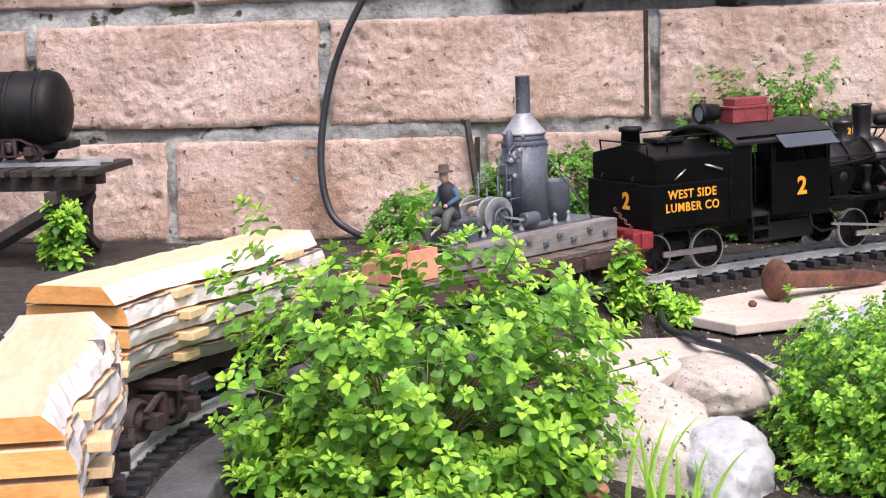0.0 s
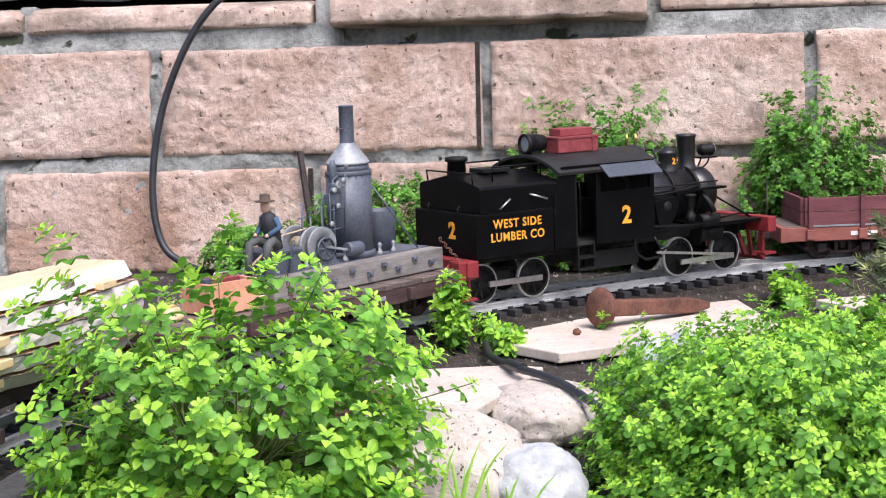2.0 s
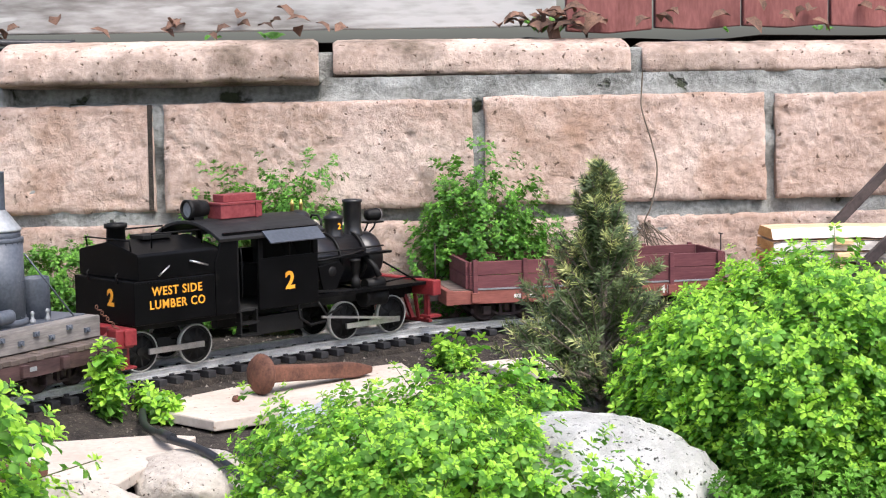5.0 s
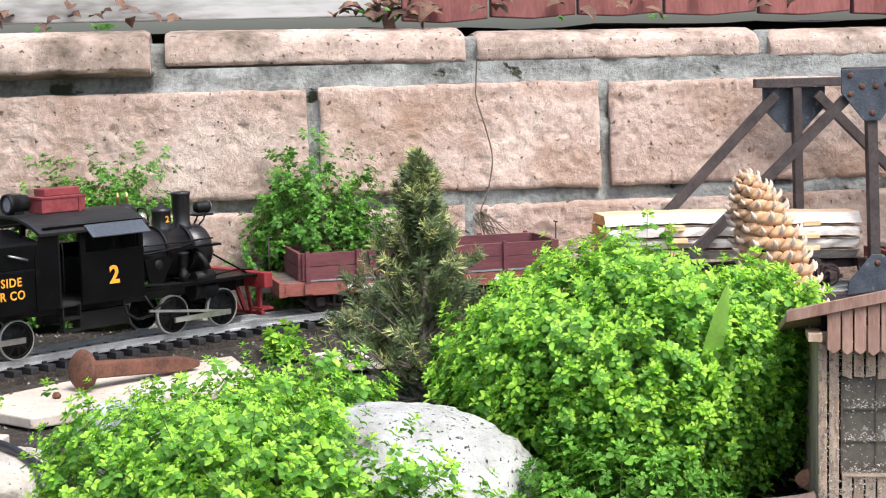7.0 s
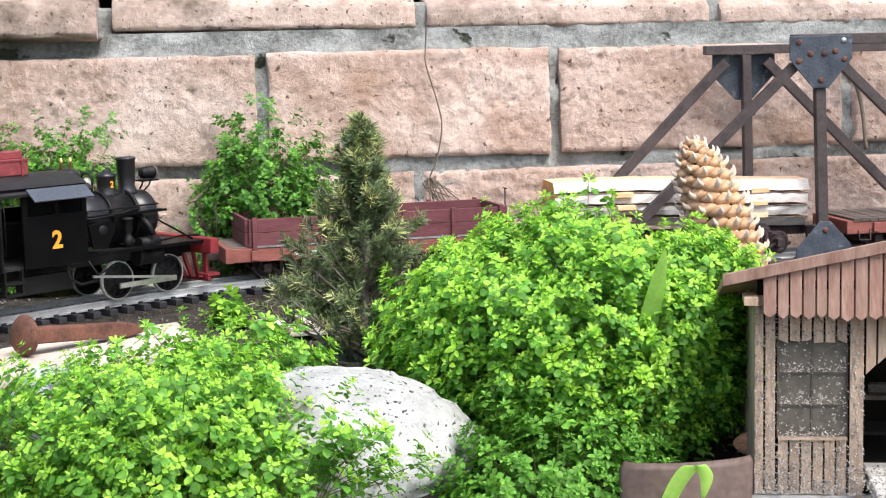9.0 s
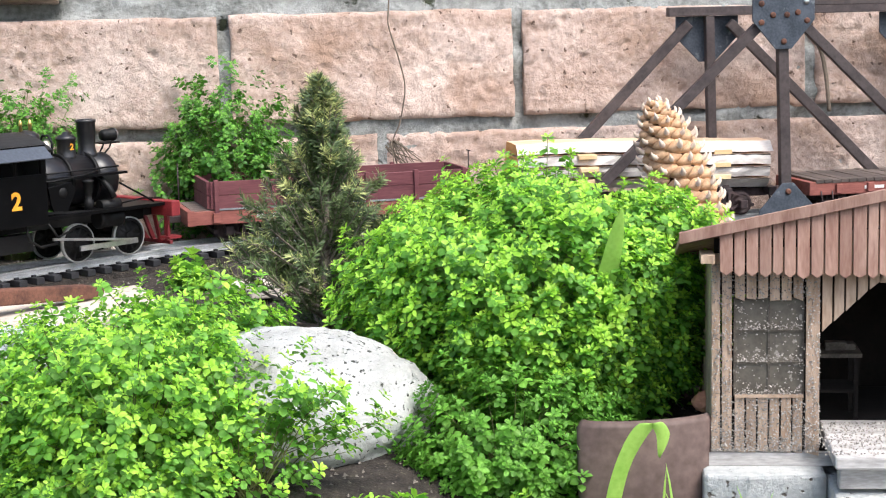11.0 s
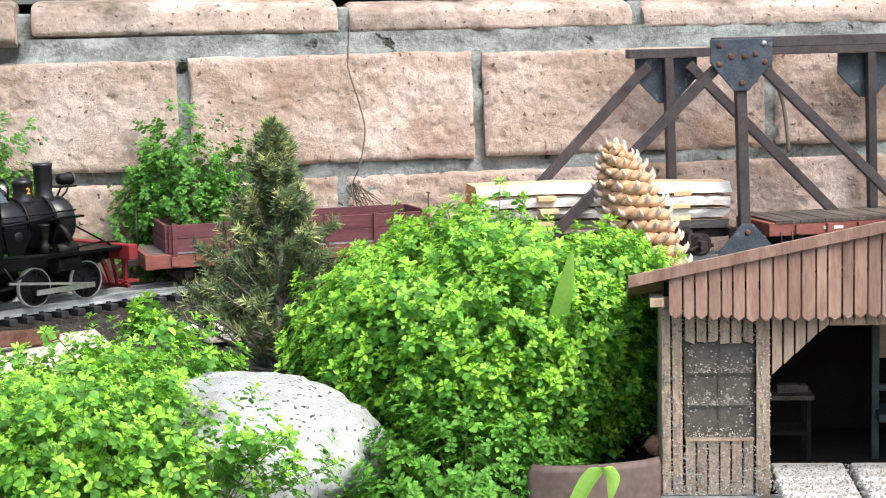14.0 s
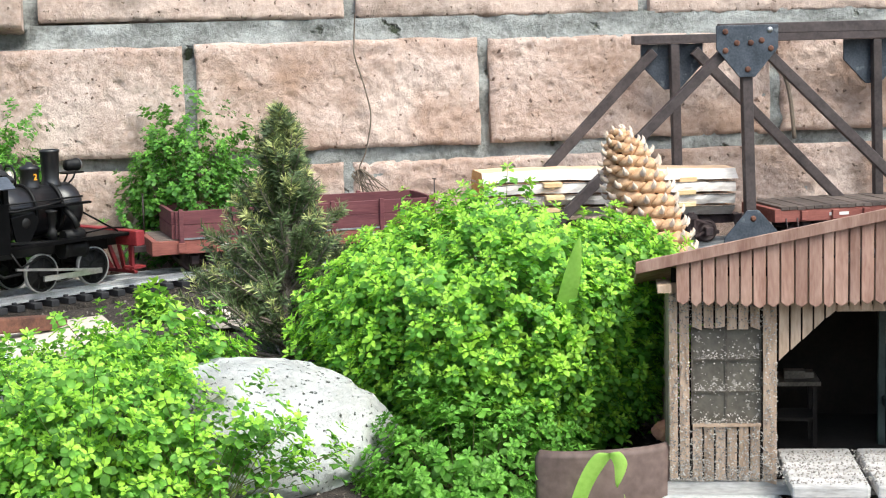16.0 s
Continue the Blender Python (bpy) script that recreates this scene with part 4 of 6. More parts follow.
        part("air_pump", Mesh().lathe([(.0060, .066), (.0060, .078), (.0042, .080), (.0042, .086), (.0058, .088), (.0058, .100), (.0072, .101), (.0072, .103), (.003, .104)], (.100, sgn * .048, 0), n=16), BLACKMATT, e)
        part("brass_valve", Mesh().tube([(.070, sgn * .046, .086), (.070, sgn * .050, .092), (.070, sgn * .050, .098)], .0018, 6), BRASS, e)
        part("injector_pipe", Mesh().tube([(.000, sgn * .055, .062), (.004, sgn * .055, .040), (.020, sgn * .055, .030), (.045, sgn * .055, .032)], .0018, 6), BLACKMATT, e)
        part("ash_pan", Mesh().box(-.020, sgn * .038, .036, .075, .012, .022), BLACKMATT, e, bevel=.001)
        part("pilot_brace", Mesh().tube([(.160, sgn * .020, .098), (.205, sgn * .045, .066)], .0013, 6), BLACK, e)
        part("deck_rail", Mesh().tube([(.150, sgn * .050, .070), (.18, sgn * .052, .073), (.212, sgn * .050, .070)], .0012, 6), BLACK, e)
        for x in (-.213, -.136):
            spoked_wheel(e, x, sgn * .030, .0235, 9)
        for x in (.093, .173):
            spoked_wheel(e, x, sgn * .030, .0245, 10)
    for x, zz in ((-.213, .0235), (-.136, .0235), (.093, .0245), (.173, .0245)):
        part("axle", Mesh().tube([(x, -.03, zz), (x, .03, zz)], .002, 8), BLACKMATT, e)
    part("rear_truck_frame", Mesh().box(-.175, -.020, .024, .105, .006, .014).box(-.175, .020, .024, .105, .006, .014).box(-.175, 0, .030, .02, .05, .01), BLACKMATT, e)
    # front deck, beam and pilot
    part("front_deck", Mesh().box(.185, 0, .062, .070, .105, .004), BLACK, e, bevel=.0006)
    part("deck_block", Mesh().box(.170, 0, .052, .060, .060, .018), BLACK, e, bevel=.001)
    part("front_beam", Mesh().box(.224, 0, .056, .014, .132, .020), RED, e, bevel=.0015)
    for k in range(-2, 3):
        part("pilot_bar", Mesh().bar((.224, k * .022, .046), (.240, k * .012, .008), .004, .005), RED, e)
    part("pilot_foot", Mesh().box(.240, 0, .008, .006, .070, .005), RED, e, bevel=.001)
    for y in (-.05, .05):
        part("pilot_step", Mesh().box(.226, y, .018, .020, .020, .003), RED, e)
        part("step_hanger", Mesh().box(.222, y, .032, .004, .004, .028), RED, e)
    return e


# ---- rolling stock ----
def truck(parent, x, r=.016):
    """An arch-bar truck with four wheels."""
    m = Mesh().box(x, 0, .026, .014, .076, .010)
    t = part("truck", m, TRUCK, parent, bevel=.001)
    for sgn in (-1, 1):
        y = sgn * .037
        f = Mesh()
        f.bar((x - .036, y, .024), (x - .016, y, .033), .004, .003).bar((x - .016, y, .033), (x + .016, y, .033), .004, .003).bar((x + .016, y, .033), (x + .036, y, .024), .004, .003)
        f.bar((x - .036, y, .021), (x - .012, y, .010), .004, .003).bar((x - .012, y, .010), (x + .012, y, .010), .004, .003).bar((x + .012, y, .010), (x + .036, y, .021), .004, .003)
        for dx in (-.009, .009):
            f.box(x + dx, y, .0215, .004, .006, .022)
        f.lathe([(.004, .014), (.0045, .018), (.0038, .022), (.0045, .026), (.004, .029)], (x, y, 0), n=10)
        part("side_frame", f, TRUCK, t)
        for dx in (-.029, .029):
            part("journal_box", Mesh().box(x + dx, y - sgn * -.003, .0165, .011, .012, .012), TRUCK, t, bevel=.0012)
            plain_wheel(t, x + dx, sgn * .0265, r)
    for dx in (-.046, .046):
        part("brake_beam", Mesh().box(x + dx, 0, .014, .004, .062, .005), TRUCK, t)
    return t


def couplers(car, half, z=.030):
    for sgn in (-1, 1):
        part("coupler", Mesh().box(sgn * (half + .006), 0, z, .022, .008, .009).box(sgn * (half + .017), .004, z, .006, .010, .011), TRUCK, car, bevel=.001)
        part("brake_hose", Mesh().tube([(sgn * half, .014, z), (sgn * (half + .008), .015, z - .006), (sgn * (half + .010), .014, z - .016)], .0015, 6), BLACKMATT, car)


def flat_car(label, L, at, sill, deck, wide=.118, top=.048, number=""):
    c = thing("flat_car", label, "flat car", "freight cars", at=at)
    h = L / 2
    for sgn in (-1, 1):
        part("side_sill", Mesh().box(0, sgn * (wide / 2 - .004), top - .0135, L, .008, .017), sill, c, bevel=.0008)
        for i in range(7):
            x = -h + .035 + i * (L - .07) / 6
            part("stake_pocket", Mesh().box(x, sgn * (wide / 2 + .0025), top - .013, .010, .006, .013), sill, c, bevel=.0008)
        part("truss_rod", Mesh().tube([(-h + .06, sgn * .03, top - .022), (-.05, sgn * .03, .012), (.05, sgn * .03, .012), (h - .06, sgn * .03, top - .022)], .0011, 6), TRUCK, c)
        for x in (-.05, .05):
            part("queen_post", Mesh().box(x, sgn * .03, .021, .004, .004, .018), TRUCK, c)
        part("grab_iron", Mesh().tube([(sgn * (h - .025), -wide / 2 - .001, top - .016), (sgn * (h - .025), -wide / 2 - .005, top - .030), (sgn * (h - .008), -wide / 2 - .005, top - .030), (sgn * (h - .008), -wide / 2 - .001, top - .016)], .001, 6), TRUCK, c)
        part("end_sill", Mesh().box(sgn * (h + .004), 0, top - .0125, .010, wide, .019), sill, c, bevel=.001)
    part("centre_sill", Mesh().box(0, 0, top - .018, L - .02, .04, .016), TRUCK, c)
    n = int(L / .0125)
    board = Mesh().box(0, 0, 0, L / n - .0007, wide + .002, .005).data("deck_board", [deck], .0005)
    for i in range(n):
        o = new("deck_board", board)
        o.parent = c
        o.location = (-h + (i + .5) * L / n, 0, top - .0023 + .0004 * math.sin(i * 2.3))
    for x in (-h + .075, h - .075):
        truck(c, x)
    couplers(c, h + .008)
    for i, w in enumerate((.030, .018, .024)):
        part("sill_stencil", Mesh().box(-h + .09 + i * .1, -wide / 2 - .0003, top - .013, w, .0008, .0045), WHITEP if sill is BRICKRED else GREYL, c)
    if number:
        lettering("number", number, .014, WHITEP, c, Matrix.Translation((h - .05, -wide / 2 - .0062, top - .013)) @ FACE_NEAR, .0003)
    return c


def log_car(at, L=.376):
    c = thing("log_car", "dark brown skeleton log car standing on the track", "log car", "freight cars", at=at)
    part("centre_beam", Mesh().box(0, 0, .030, L, .022, .012), TRUCK, c, bevel=.001)
    for x in (-L / 2 + .075, L / 2 - .075):
        part("bunk", Mesh().box(x, 0, .0385, .018, .105, .006), TRUCK, c, bevel=.001)
        for y in (-.050, .050):
            part("bunk_stop", Mesh().prism([(x - .008, .036), (x + .008, .036), (x + .004, .046), (x - .004, .046)], y - .002, y + .002), TRUCK, c)
        truck(c, x)
    for sgn in (-1, 1):
        part("end_beam", Mesh().box(sgn * L / 2, 0, .033, .012, .070, .012), TRUCK, c, bevel=.001)
        part("end_step", Mesh().tube([(sgn * L / 2, -.030, .028), (sgn * (L / 2 + .004), -.034, .014), (sgn * (L / 2 + .004), -.018, .014), (sgn * L / 2, -.016, .028)], .0011, 6), TRUCK, c)
        part("brake_rod", Mesh().tube([(sgn * .05, -.02, .022), (sgn * .15, -.028, .016)], .001, 6), TRUCK, c)
    couplers(c, L / 2 + .004)
    return c


def lumber_stack(label, at, L, layers, thick, seed, wide=.112, height=None):
    """Slabs sawn from one log, stacked with spacers so that the log's round sides still show."""
    r = random.Random(seed)
    st = thing("lumber_stack", label, "lumber stack", "stacks of sawn logs", at=at)
    gap = .0034
    H = layers * thick + (layers - 1) * gap
    ph = r.uniform(0, 6)
    for k in range(layers):
        z0 = k * (thick + gap)
        def half(z):
            u = (z - H * .52) / (H * .62)
            return wide / 2 * math.sqrt(max(.12, 1 - u * u))
        wb, wt = half(z0), half(z0 + thick)
        m, n = Mesh(), 28
        vs = []
        for i in range(n + 1):
            x = -L / 2 + L * i / n + (r.uniform(-.001, .001) if 0 < i < n else r.uniform(-.004, .004))
            lift = .004 * math.sin(3.1 * i / n + ph) + .0006 * r.uniform(-1, 1)
            for q, (w, z) in enumerate(((-wb, z0), (-(wb + wt) / 2 * 1.02, z0 + thick / 2), (-wt, z0 + thick), (wt, z0 + thick), ((wb + wt) / 2 * 1.02, z0 + thick / 2), (wb, z0))):
                wob = .0028 * math.sin(9 * i / n + ph * 2) + .0016 * r.uniform(-1, 1)
                vs.append((x, w + wob * (1 if w > 0 else -1) + .004 * math.sin(5 * i / n + ph), z + lift))
        fs, mi = [], []
        for i in range(n):
            for q in range(6):
                fs.append((i * 6 + q, (i + 1) * 6 + q, (i + 1) * 6 + (q + 1) % 6, i * 6 + (q + 1) % 6))
                mi.append(1 if q in (0, 1, 3, 4) else 0)
        fs += [tuple(range(6)), tuple(range(n * 6 + 5, n * 6 - 1, -1))]
        mi += [2, 2]
        o = len(m.f)
        m.add(vs, fs)
        m.mi[o:] = mi
        slab_ob = part("slab", m, [LUMBER, BARK, ENDWOOD], st, "sawn slab with white bark edge" if k == 0 else "")
        for sgn in (-1, 1) if k < layers - 1 else ():
            rim = [Vector((vs[i * 6 + (2 if sgn < 0 else 3)])) for i in range(n + 1)]
            part("bark_rim", Mesh().tube([p + Vector((0, sgn * .0004, -.0004)) for p in rim], [.0006 + .0005 * r.random() for _ in rim], 5), KNOT, slab_ob, "dark ragged bark line")
        if k:
            for x in (-L * .24, L * .30):
                part("spacer", Mesh().box(x + r.uniform(-.005, .005), r.uniform(-.003, .003), z0 - gap / 2, .026, 2 * wb + .013, gap + .003), STICK, st, bevel=.0006)
    for x, k in ((.045, layers - 1), (.050, layers - 2)):
        zk = k * (thick + gap) + thick * .5
        kn = Mesh()
        pts = []
        for a in range(9):
            an = 6.283 * a / 9
            pts.append((x + .010 * math.cos(an) * r.uniform(.8, 1.2), zk + thick * .48 * math.sin(an) * r.uniform(.85, 1.1)))
        kn.prism(pts, -(half(zk) + .0065), -(half(zk) - .004))
        part("bark_knot", kn, KNOT, st, "dark bark knot")
    for k in range(3):
        z = H * .22 + k * H * .22
        part("end_crack", Mesh().tube([(-L / 2 - .0042, -.025 + .02 * k, z), (-L / 2 - .0042, -.008 + .02 * k, z - .004), (-L / 2 - .0042, .006 + .02 * k, z - .003)], .0005, 4), KNOT, st)
    return st


def gondola(label, at, L=.385, boards=MAROON, sill=BRICKRED, number="", wide=.118):
    c = thing("gondola_car", label, "gondola car", "freight cars", at=at)
    h, top = L / 2, .046
    for sgn in (-1, 1):
        part("side_sill", Mesh().box(0, sgn * (wide / 2 - .004), .036, L + .02, .008, .018), sill, c, bevel=.0008)
        for k in range(2):
            part("side_board", Mesh().box(0, sgn * (wide / 2 - .003), .056 + k * .0185, L - .03, .005, .0178), boards, c, bevel=.0006)
        for i in range(6):
            x = -h + .022 + i * (L - .044) / 5
            part("stake", Mesh().box(x, sgn * (wide / 2 + .0015), .062, .006, .005, .048), boards, c, bevel=.0006)
            part("stake_pocket", Mesh().box(x, sgn * (wide / 2 + .003), .036, .011, .007, .013), sill, c, bevel=.0008)
        part("end_sill", Mesh().box(sgn * (h + .012), 0, .036, .010, wide, .020), sill, c, bevel=.001)
        for k in range(2):
            part("end_board", Mesh().box(sgn * (h - .013), 0, .056 + k * .0185, .005, wide - .012, .0178), boards, c, bevel=.0006)
        part("truss_rod", Mesh().tube([(-h + .05, sgn * .03, .026), (-.04, sgn * .03, .012), (.04, sgn * .03, .012), (h - .05, sgn * .03, .026)], .0011, 6), TRUCK, c)
        part("chain_line", Mesh().box(.0, sgn * (wide / 2 + .0002), .0468, L - .05, .0015, .0022), GREYL, c)
        part("brake_mast", Mesh().tube([(sgn * (h + .014), .03, .04), (sgn * (h + .014), .03, .10)], .001, 6).tube([(sgn * (h + .014), .022, .10), (sgn * (h + .014), .038, .10)], .001, 6), TRUCK, c)
    part("floor", Mesh().box(0, 0, .0445, L + .02, wide - .012, .004), DECKW, c)
    part("centre_sill", Mesh().box(0, 0, .030, L, .04, .014), TRUCK, c)
    for x in (-h + .07, h - .07):
        truck(c, x)
    couplers(c, h + .016)
    if number:
        lettering("number", number, .015, WHITEP, c, Matrix.Translation((h - .095, -wide / 2 - .0006, .036)) @ FACE_NEAR, .0004)
    for x, w in ((-.10, .035), (-.02, .014)):
        part("sill_stencil", Mesh().box(x, -wide / 2 - .0003, .036, w, .0008, .0055), WHITEP, c)
    return c


# the train, coupled up and standing
S0 = -.045
engine = locomotive(on_rails(S0, .29))
S1 = S0 - .490
donkey_car = flat_car("long flat car with a maroon frame and greyed deck boards", .44, on_rails(S1, .29), FRAMEW, DECKW)
S2 = S1 - .448
log_car(on_rails(S2, .25))
lumber_stack("stack of fresh sawn slabs with white bark on a log car", on_rails(S2, .25, RAILTOP + .0415), .352, 5, .0135, 3, wide=.090)
S3 = S2 - .418
log_car(on_rails(S3, .25))
lumber_stack("stack of fresh sawn slabs with white bark on a log car", on_rails(S3, .25, RAILTOP + .0415), .352, 5, .0135, 8, wide=.090)
SG = S0 + .492
gondola("maroon wooden gondola car with low board sides", on_rails(SG, .24), number="415")
plank = part("loose_plank", Mesh().box(0, 0, .004, .12, .045, .008), LUMBER, bevel=.001)
plank.matrix_basis = on_rails(SG, .24, RAILTOP + .0466) @ Matrix.Translation((.03, .0, 0))
tagged(plank, "pale sawn plank lying in the gondola car", "plank")
SL = SG + .440
log_car(on_rails(SL, .25))
lumber_stack("stack of pale sawn slabs with bark edges on a log car", on_rails(SL, .25, RAILTOP + .0415), .365, 4, .0140, 21, wide=.090)
flat_car("long flat car with a faded red frame and grey deck", .36, on_rails(SL + .420, .24), BRICKRED, DECKW, number="248")

# ---- the load of the flat car ----
ON_DECK = on_rails(S1, .29, RAILTOP + .0485)


def donkey_engine(at):
    d = thing("donkey_engine", "grey model steam donkey engine on a timber sled", "steam donkey", at=at)
    for sgn in (-1, 1):
        m = Mesh().prism([(-.075, 0), (.215, 0), (.215, .028), (-.062, .028), (-.075, .012)], sgn * .040 - .012, sgn * .040 + .012)
        part("sled_runner", m, SLED, d, "weathered timber runner", bevel=.0015)
        for i, x in enumerate((-.05, -.02, .02, .05, .08, .105, .13, .16, .19)):
            part("bolt_plate", Mesh().box(x, sgn * .0535, .012 + .008 * (i % 2), .008, .004, .006).lathe([(.0022, -.0575), (.0022, -.0545)] if sgn < 0 else [(.0022, .0545), (.0022, .0575)], (x, 0, .012 + .008 * (i % 2)), "y", 8), GREY, d)
    part("deck_plate", Mesh().box(.07, 0, .0275, .28, .060, .004), GREY, d)
    for x in (-.06, .205):
        part("cross_timber", Mesh().box(x, 0, .020, .014, .062, .014), DECKW, d, bevel=.001)
    # boiler
    b = part("boiler", Mesh().lathe([(.0285, .036), (.0285, .140)], (.100, 0, 0), n=36), GREY, d, "riveted grey boiler shell")
    part("boiler_foot", Mesh().lathe([(.0315, .0295), (.0315, .036), (.0290, .0375)], (.100, 0, 0), n=36), GREY, b)
    part("boiler_neck", Mesh().lathe([(.0262, .139), (.0262, .149)], (.100, 0, 0), n=36), GREY, b)
    part("smoke_hood", Mesh().lathe([(.0275, .149), (.0275, .1515), (.0265, .1525), (.0185, .1635), (.0105, .1745), (.0100, .1760)], (.100, 0, 0), n=36), GREYL, b, "worn pale conical hood")
    for z in (.040, .085, .134):
        rv = Mesh()
        for k in range(22):
            a = 6.283 * k / 22
            rv.box(.100 + .0287 * math.cos(a), .0287 * math.sin(a), z, .0015, .0015, .0015)
        part("rivet_ring", rv, GREY, b, kind="stuff")
    part("boiler_band", Mesh().lathe([(.0287, .135), (.0294, .136), (.0294, .140), (.0287, .141)], (.100, 0, 0), n=32), GREY, b)
    part("smokestack", Mesh().lathe([(.0100, .175), (.0092, .177), (.0092, .222), (.0096, .2225), (.0096, .224), (.008, .224), (.008, .19)], (.100, 0, 0), n=20), GREY, d)
    part("stack_stay", Mesh().tube([(.100, 0, .195), (.080, -.006, .195), (.078, -.006, .199)], .0007, 5).tube([(.078, -.006, .191), (.078, -.006, .199)], .0009, 5), TWIG, d)
    part("boiler_stay", Mesh().tube([(.124, -.018, .118), (.185, -.036, .030)], .0012, 6), GREY, d)
    part("water_tank", Mesh().lathe([(.020, .030), (.020, .082), (.0195, .083), (.0185, .082), (.0185, .04)], (.158, .006, 0), n=24), GREY, d)
    # engine works left of the boiler
    part("steam_dome", Mesh().lathe([(.005, .110), (.005, .150), (.003, .156), (.001, .157)], (.068, -.006, 0), n=12), GREY, d)
    w = Mesh()
    for x, y, h in ((.060, -.014, .132), (.066, .012, .120), (.056, .004, .100), (.048, .016, .085)):
        w.tube([(x, y, .030), (x, y, h)], .0013, 6)
    w.tube([(.060, -.014, .132), (.072, -.010, .136), (.085, -.004, .140)], .0013, 6).tube([(.056, .004, .100), (.066, .012, .108), (.080, .012, .106)], .0013, 6)
    w.tube([(.052, -.016, .03), (.052, -.016, .118), (.060, -.014, .124)], .0010, 6).tube([(.070, -.022, .06), (.070, -.026, .150)], .0011, 6)
    for zz in (.070, .095, .120):
        w.tube([(.050, -.018, zz), (.074, -.020, zz + .002)], .0009, 5)
    part("standpipe", w, GREY, d)
    for x, y, z in ((.060, -.020, .100), (.056, -.018, .120), (.066, -.024, .132), (.070, -.026, .150), (.050, -.018, .078)):
        part("valve_wheel", Mesh().lathe([(.0008, y - .004), (.0036, y - .0035), (.0036, y - .0020), (.0012, y - .0018), (.0012, y + .002)], (x, 0, z), "y", 12), GREYL, d)
    for x in (-.045, .0, .065, .125, .150):
        part("deck_cleat", Mesh().lathe([(.004, .029), (.004, .033), (.0022, .035), (.0022, .040), (.0032, .042), (.001, .045)], (x, -.026, 0), n=10), GREYL, d)
    part("injector", Mesh().box(.062, -.010, .108, .016, .014, .014).box(.064, -.012, .122, .010, .010, .012), GREY, d, bevel=.0012)
    part("gauge", Mesh().lathe([(.005, -.020), (.005, -.016)], (.066, 0, .126), "y", 12), GREYL, d)
    for sgn in (-1, 1):
        part("cylinder", Mesh().lathe([(.008, .064), (.009, .066), (.009, .086), (.008, .088)], (0, sgn * .030, .044), "x", 16), GREY, d)
        part("connecting_rod", Mesh().bar((.066, sgn * .031, .044), (.032, sgn * .031, .052), .002, .003), GREYL, d)
        part("drum_bearing", Mesh().prism([(.006, .029), (.052, .029), (.036, .058), (.020, .058)], sgn * .026 - .002, sgn * .026 + .002), GREY, d)
    part("pipe_rack", Mesh().tube([(.038, .022, .03), (.040, .022, .105)], .0016, 6).tube([(.030, .022, .06), (.052, .022, .06)], .0012, 6).tube([(.034, .022, .085), (.050, .022, .085)], .0012, 6), GREY, d)
    dr = part("winch_drum", Mesh().lathe([(.010, -.022), (.010, .022)], (.028, 0, .054), "y", 20), ROPE, d, "rope-wound drum")
    for y in (-.024, -.010, .024):
        part("drum_flange", Mesh().lathe([(.0225, y - .0015), (.0235, y - .0015), (.0235, y + .0015), (.0225, y + .0015), (.008, y + .0015), (.008, y - .0015), (.0225, y - .0015)], (.028, 0, .054), "y", 28), GREYL, dr)
    gw = part("gear_wheel", Mesh().lathe([(.013, -.031), (.0145, -.031), (.0145, -.027), (.013, -.027), (.013, -.031)], (.030, 0, .050), "y", 22), GREY, d)
    for k in range(6):
        a = 6.283 * k / 6
        part("gear_spoke", Mesh().bar((.030, -.029, .050), (.030 + .0135 * math.cos(a), -.029, .050 + .0135 * math.sin(a)), .002, .002), GREY, gw)
    part("haul_rope", Mesh().tube([(.022, -.004, .075), (-.010, -.008, .073), (-.045, -.012, .070)], .0011, 6), ROPE, d, "pale taut rope")
    # low water box with canted corners
    oc = [(-.058, -.018), (-.046, -.030), (-.012, -.030), (-.002, -.018), (-.002, .018), (-.012, .030), (-.046, .030), (-.058, .018)]
    bx = part("water_box", Mesh().prism(oc, .0295, .053, "z"), GREY, d, bevel=.0008)
    part("box_rim", Mesh().prism([(x * 1.0 + (x + .03) * .05, y * 1.06) for x, y in oc], .0525, .056, "z"), GREY, bx, bevel=.0006)
    part("lever", Mesh().tube([(-.035, -.034, .03), (-.030, -.036, .062), (-.026, -.036, .068)], .0014, 6), GREY, d)
    return d


donkey_engine(ON_DECK @ Matrix.Translation((.006, .004, .0012)) @ Matrix.Diagonal((.95, .80, .845, 1)))


